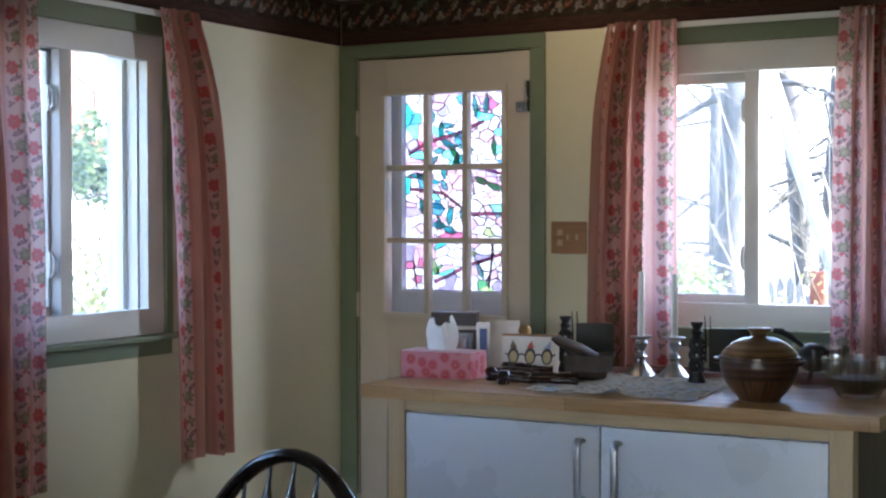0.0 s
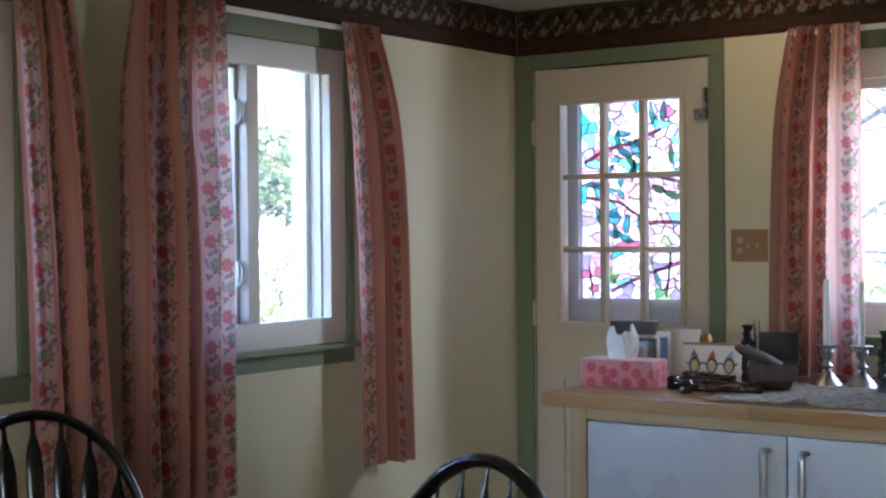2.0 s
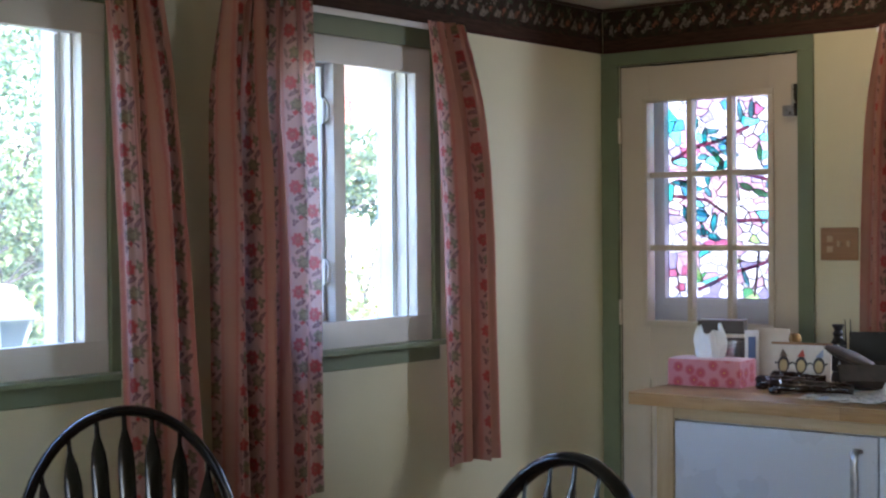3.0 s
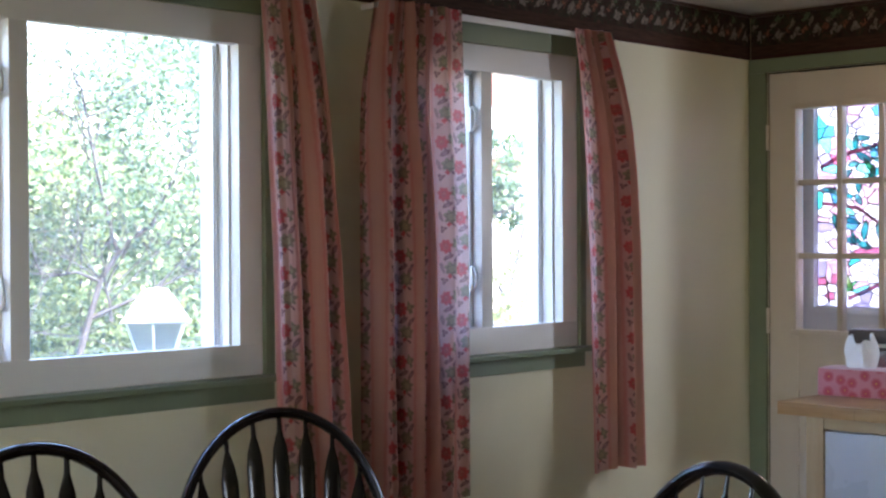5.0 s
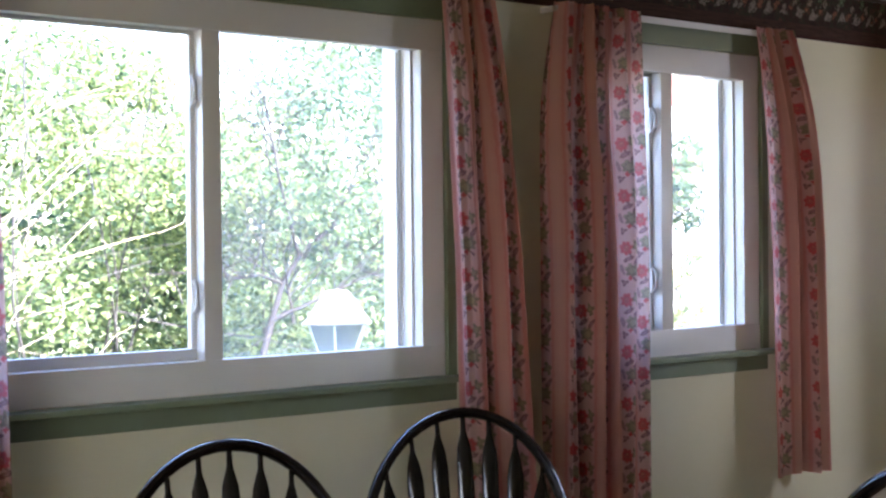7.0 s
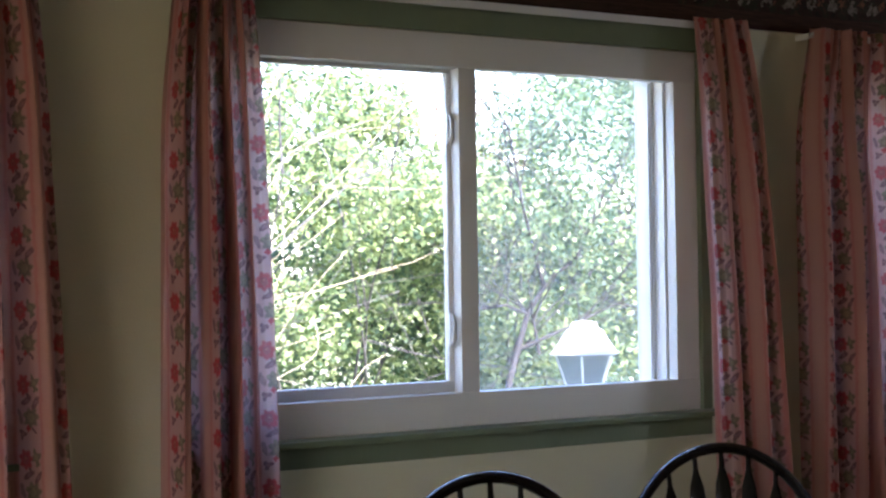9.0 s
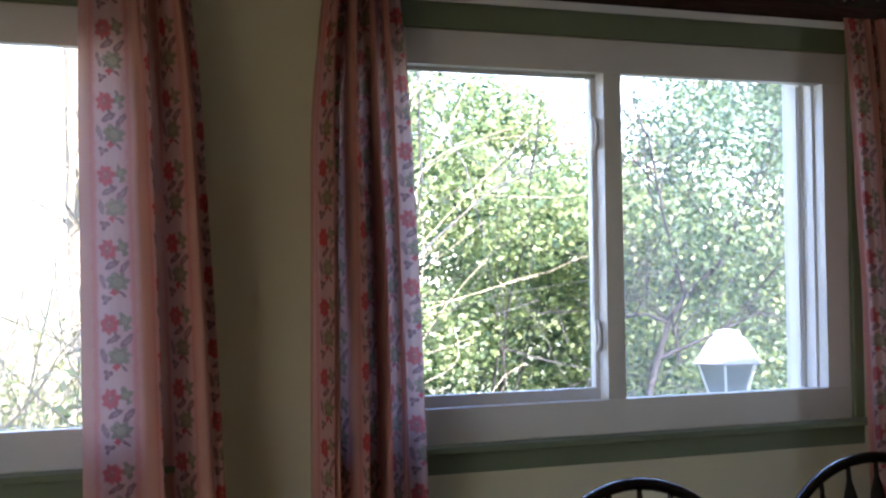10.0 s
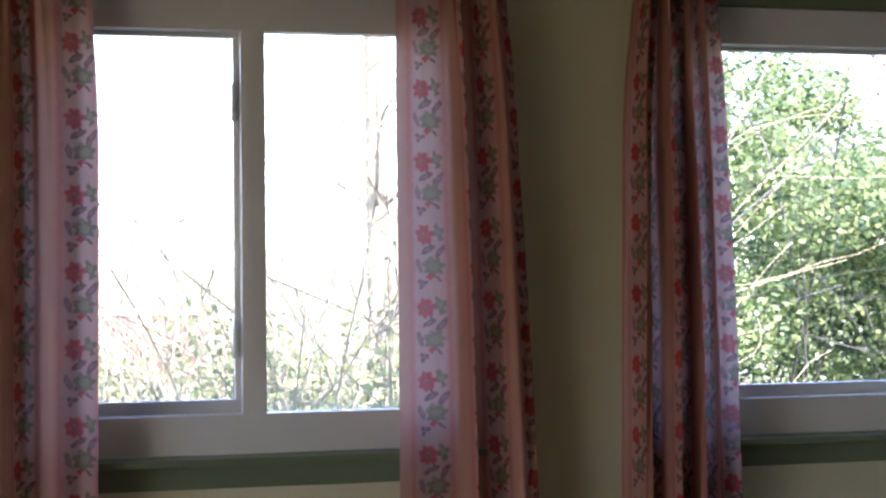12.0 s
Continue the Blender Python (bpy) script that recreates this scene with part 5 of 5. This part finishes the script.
# by the last window
shrub("twiggy_shrub", -2.9, -4.35, 3.0, lumps(R, 7, 0.5, 0.6, 0.8, 1.75, 0.28), 900, 0.045, ((LEAF_STRAW, 0.6), (LEAF_LIGHT, 0.4)), 66, "straw-coloured twiggy shrub with few leaves", STRAWBARK, 34, "shrub", 4, 0.009)
shrub("twiggy_shrub", -3.4, -5.15, 2.5, lumps(R, 11, 0.6, 0.7, 0.9, 1.85, 0.34), 6500, 0.045, ((LEAF_STRAW, 0.45), (LEAF_LIGHT, 0.55)), 67, "yellow-green shrub with arching twigs", STRAWBARK, 15, "shrub", 4, 0.009)
for x, y, sd_ in ((-5.2, -4.3, 68), (-6.2, -3.2, 69), (-6.8, -5.2, 70)):
    shrub("low_shrub", x, y, 1.9, lumps(R, 9, 0.7, 0.9, 0.5, 1.6, 0.4), 4200, 0.05, ((LEAF_LIGHT, 0.55), (LEAF_STRAW, 0.45)), sd_, "low green shrub under the trees", TWIG, 6, "shrub", 4, 0.012)


def tree(x, y, h, r, way, mat, seed, label, depth=2, kids=4):
    rnd = random.Random(seed)
    t = thing("tree", label, "tree", pose(x, y, GROUND_Z - 0.1), "bare trees")
    bm, pts, p, w = bmesh.new(), [], Vector((0, 0, 0)), Vector(way).normalized()
    for k in range(11):
        pts.append(p.copy())
        w = (w + Vector((rnd.gauss(0, 0.03), rnd.gauss(0, 0.03), 0.01))).normalized()
        p = p + w * h / 10
    tube(bm, pts, [r * (1.25 if k == 0 else 1 - 0.06 * k) for k in range(11)], 14)
    part("trunk", bm, mat, t)
    for k in range(kids * 3):
        bm, q = bmesh.new(), pts[rnd.randint(2, 10)]
        limb(bm, rnd, q, (rnd.gauss(0, 1), rnd.gauss(0, 1), rnd.gauss(0.1, 0.5)), h * rnd.uniform(0.15, 0.3), r * 0.22, depth, 0.25, 3)
        part("limb", bm, mat, t)
    return t


tree(-10.0, -2.83, 9.0, 0.13, (0.02, 0.0, 1), TWIG, 71, "tall pale bare tree trunk beyond the shrubs", 1, 3)
tree(-0.42, 6.0, 8.0, 0.15, (0.0, 0.0, 1), BARK, 72, "thick grey tree trunk with bare twigs")
tree(1.506, 4.0, 7.0, 0.062, (-0.262, 0.0, 1), SUNLITBARK, 73, "slender leaning tree trunk coloured pale as sunlit", 1, 2)
tree(-0.13, 9.0, 9.0, 0.17, (0.0, 0.0, 1), BARK, 74, "grey tree trunk standing further back")
for x, y, r, sd_ in ((-0.75, 10.5, 0.12, 91), (-1.25, 12.0, 0.17, 92), (-1.75, 10.0, 0.10, 93), (-2.5, 13.0, 0.16, 94), (-0.9, 15.0, 0.20, 95), (-2.0, 17.0, 0.20, 96), (-3.4, 15.0, 0.14, 97)):
    tree(x, y, 9.0, r, (0.03 * math.sin(sd_), 0.0, 1), BARK, sd_, "bare grey tree in the woods beyond the fence", 2, 5)
shrub("north_shrub", -0.10, 4.5, 3.4, lumps(R, 6, 0.45, 0.45, 0.9, 1.9, 0.35), 1900, 0.06, ((LEAF_LIGHT, 0.7), (LEAF_STRAW, 0.3)), 75, "green shrub with frosted bare twigs by the trunk", TWIG, 9, "shrub", 4, 0.012)

R = random.Random(78)
shrub("bare_shrub", 0.75, 5.2, 4.6, lumps(R, 3, 0.5, 0.5, 0.8, 1.8, 0.3), 200, 0.05, ((LEAF_STRAW, 1.0),), 81, "tall bare shrub with many thin pale twigs", PALEBARK, 9, "shrub", 4, 0.012)
shrub("bare_shrub", -3.9, -4.45, 3.9, lumps(R, 6, 0.5, 0.6, 0.8, 1.9, 0.3), 900, 0.045, ((LEAF_STRAW, 0.6), (LEAF_LIGHT, 0.4)), 82, "tall straw-coloured shrub with fine bare twigs", STRAWBARK, 22, "shrub", 4, 0.009)

# picket fence, post and pale garage beyond the north window
fence = thing("picket_fence", "weathered grey picket fence behind the trees", "fence", pose(-1.6, 7.2, GROUND_Z - 0.02))
pk = bmesh.new()
v = [pk.verts.new(c) for c in ((0, 0, 0), (0.07, 0, 0), (0.07, 0, 1.54), (0.035, 0, 1.62), (0, 0, 1.54))]
f = pk.faces.new(v)
bmesh.ops.solidify(pk, geom=[f], thickness=0.02)
pk = mesh("picket", pk, FENCEM, False)
for k in range(34):
    o = new("picket", pk)
    o.parent, o.location = fence, (k * 0.085, 0, 0.02 * math.sin(k * 1.7))
for z in (0.35, 1.15):
    part("rail", B(0, 2.9, 0.022, 0.06, z, z + 0.08), FENCEM, fence)
po = thing("brown_post", "red-brown wooden post beside the fence", "post", pose(0.09, 7.0, GROUND_Z - 0.02))
part("shaft", B(-0.06, 0.06, -0.06, 0.06, 0, 1.68, 0.01), REDWOOD, po)
gar = thing("garage", "pale garage with a wide arched door", "garage", pose(-6.1, 20.0, GROUND_Z - 0.02))
part("wall", B(-2.0, 4.5, 0, 5, 0, 2.6), CONCRETE, gar)
bm = bmesh.new()
prof = [(2.4 + 1.4 * math.cos(math.pi * (1 - k / 12)), 1.5 + 0.7 * math.sin(math.pi * k / 12)) for k in range(13)]
for (x0, za), (x1, zb) in zip(prof, prof[1:]):       # upright boards under the arch
    box(bm, x0, x1, -0.08, -0.004, 0.0, (za + zb) / 2)
part("door", bm, LAMPWHITE, gar, "white arched garage door", False)
bm = bmesh.new()
f = bm.faces.new([bm.verts.new(c) for c in ((-2.4, -0.3, 2.55), (4.9, -0.3, 2.55), (4.9, 2.5, 3.3), (-2.4, 2.5, 3.3))])
f = bm.faces.new([bm.verts.new(c) for c in ((-2.4, 5.3, 2.55), (4.9, 5.3, 2.55), (4.9, 2.5, 3.3), (-2.4, 2.5, 3.3))])
bmesh.ops.solidify(bm, geom=bm.faces[:], thickness=0.08)
part("roof", bm, CONCRETE, gar)

# lamp on a post
ln = thing("post_lantern", "white post lantern with a flared hip roof", "garden lamp", pose(-2.583, -1.054, GROUND_Z - 0.003, 0, 0, 20))
ZT = 1.870
part("post", lathe(bmesh.new(), [(0.045, 0), (0.038, 0.05), (0.036, ZT - 0.40), (0.06, ZT - 0.39), (0.05, ZT - 0.37)], 20), LAMPWHITE, ln)


def square(bm, rows, turn=45):
    t = bmesh.new()
    lathe(t, rows, 6)
    return merge(bm, t)


part("cap", square(bmesh.new(), [(0.182, ZT - 0.170), (0.184, ZT - 0.163), (0.170, ZT - 0.155), (0.090, ZT - 0.045), (0.074, ZT - 0.042), (0.074, ZT - 0.028), (0.060, ZT - 0.012), (0.0, ZT - 0.004)]), CAPWHITE, ln, "white flared metal cap")
part("shade_glass", square(bmesh.new(), [(0.075, ZT - 0.370), (0.147, ZT - 0.172)]), stained("lantern_glass", (0.45, 0.48, 0.50), 0.45), ln, "frosted side glass")
for k in range(6):
    a = 2 * math.pi * k / 6
    part("corner_bar", tube(bmesh.new(), [(0.077 * math.cos(a), 0.077 * math.sin(a), ZT - 0.370), (0.149 * math.cos(a), 0.149 * math.sin(a), ZT - 0.171)], 0.006, 6), LAMPWHITE, ln)
part("bulb_cover", lathe(bmesh.new(), [(0.02, ZT - 0.365), (0.03, ZT - 0.30), (0.02, ZT - 0.23), (0.0, ZT - 0.22)], 16), WAX, ln)


def brick_wall_pieces(owner, u0, u1, z0, z1, bw, bh, holes=()):
    """Bricks laid in running bond on the front (-y) of a wall, sharing one mesh."""
    me = mesh("brick", B(0.006, bw - 0.006, -0.025, 0.0, 0.005, bh - 0.005), BRICK, False)
    j, z = 0, z0
    while z + bh <= z1 + 0.001:
        u = u0 + (bw / 2 if j % 2 else 0)
        while u + bw <= u1 + 0.001:
            if not any(a < u + bw and u < b and lo < z + bh and z < hi for a, b, lo, hi in holes):
                o = new("brick", me)
                o.parent, o.location = owner, (u, 0, z)
            u += bw
        j, z = j + 1, z + bh


bh_ = thing("brick_house", "red brick house with white windows beyond the hedge", "house", pose(-21.0, 21.6, GROUND_Z - 0.02, 0, 0, 45))
part("wall", B(-6, 6, 0.0, 6, 3.5, 7.4), BRICK, bh_)
part("lower_wall", B(-6, 6, 0.02, 6, 0, 3.498), LAMPWHITE, bh_, "white painted lower storey")
PALEPANE = simple("pale_far_pane", (0.50, 0.52, 0.55), 0.2)
for u in (-2.2, 0.35, 2.6):
    wn = part("window", B(u - 0.5, u + 0.5, -0.05, -0.002, 4.0, 5.3, 0.01), LAMPWHITE, bh_, "white framed window")
    for a in (-0.23, 0.23):
        for z in (4.34, 4.98):
            part("pane", B(u + a - 0.19, u + a + 0.19, -0.056, -0.051, z - 0.28, z + 0.28), PALEPANE, wn)
bm = bmesh.new()
for s in (-0.5, 6.5):
    bm.faces.new([bm.verts.new(c) for c in ((-6.4, s, 7.3), (6.4, s, 7.3), (6.4, 3, 9.6), (-6.4, 3, 9.6))])
bmesh.ops.solidify(bm, geom=bm.faces[:], thickness=0.1)
part("roof", bm, ROOFM, bh_)
lw = thing("low_brick_wall", "low red brick garden wall behind the shrubs", "garden wall", pose(-13.0, -4.7, GROUND_Z - 0.02, 0, 0, 90))
part("core", B(-3.0, 0.6, 0.0, 0.3, 0, 1.62), MORTAR, lw)
brick_wall_pieces(lw, -1.1, 0.6, 0.87, 1.62, 0.22, 0.075)
part("coping", B(-3.05, 0.65, -0.05, 0.35, 1.621, 1.68, 0.008), CONCRETE, lw)
dv = bmesh.new()
box(dv, -19, -4.5, 3.0, 16, GROUND_Z - 0.1, GROUND_Z + 0.05)
tagged(new("driveway", mesh("driveway", dv, CONCRETE, False)), "pale concrete driveway beside the garden", "driveway", "", "structure")
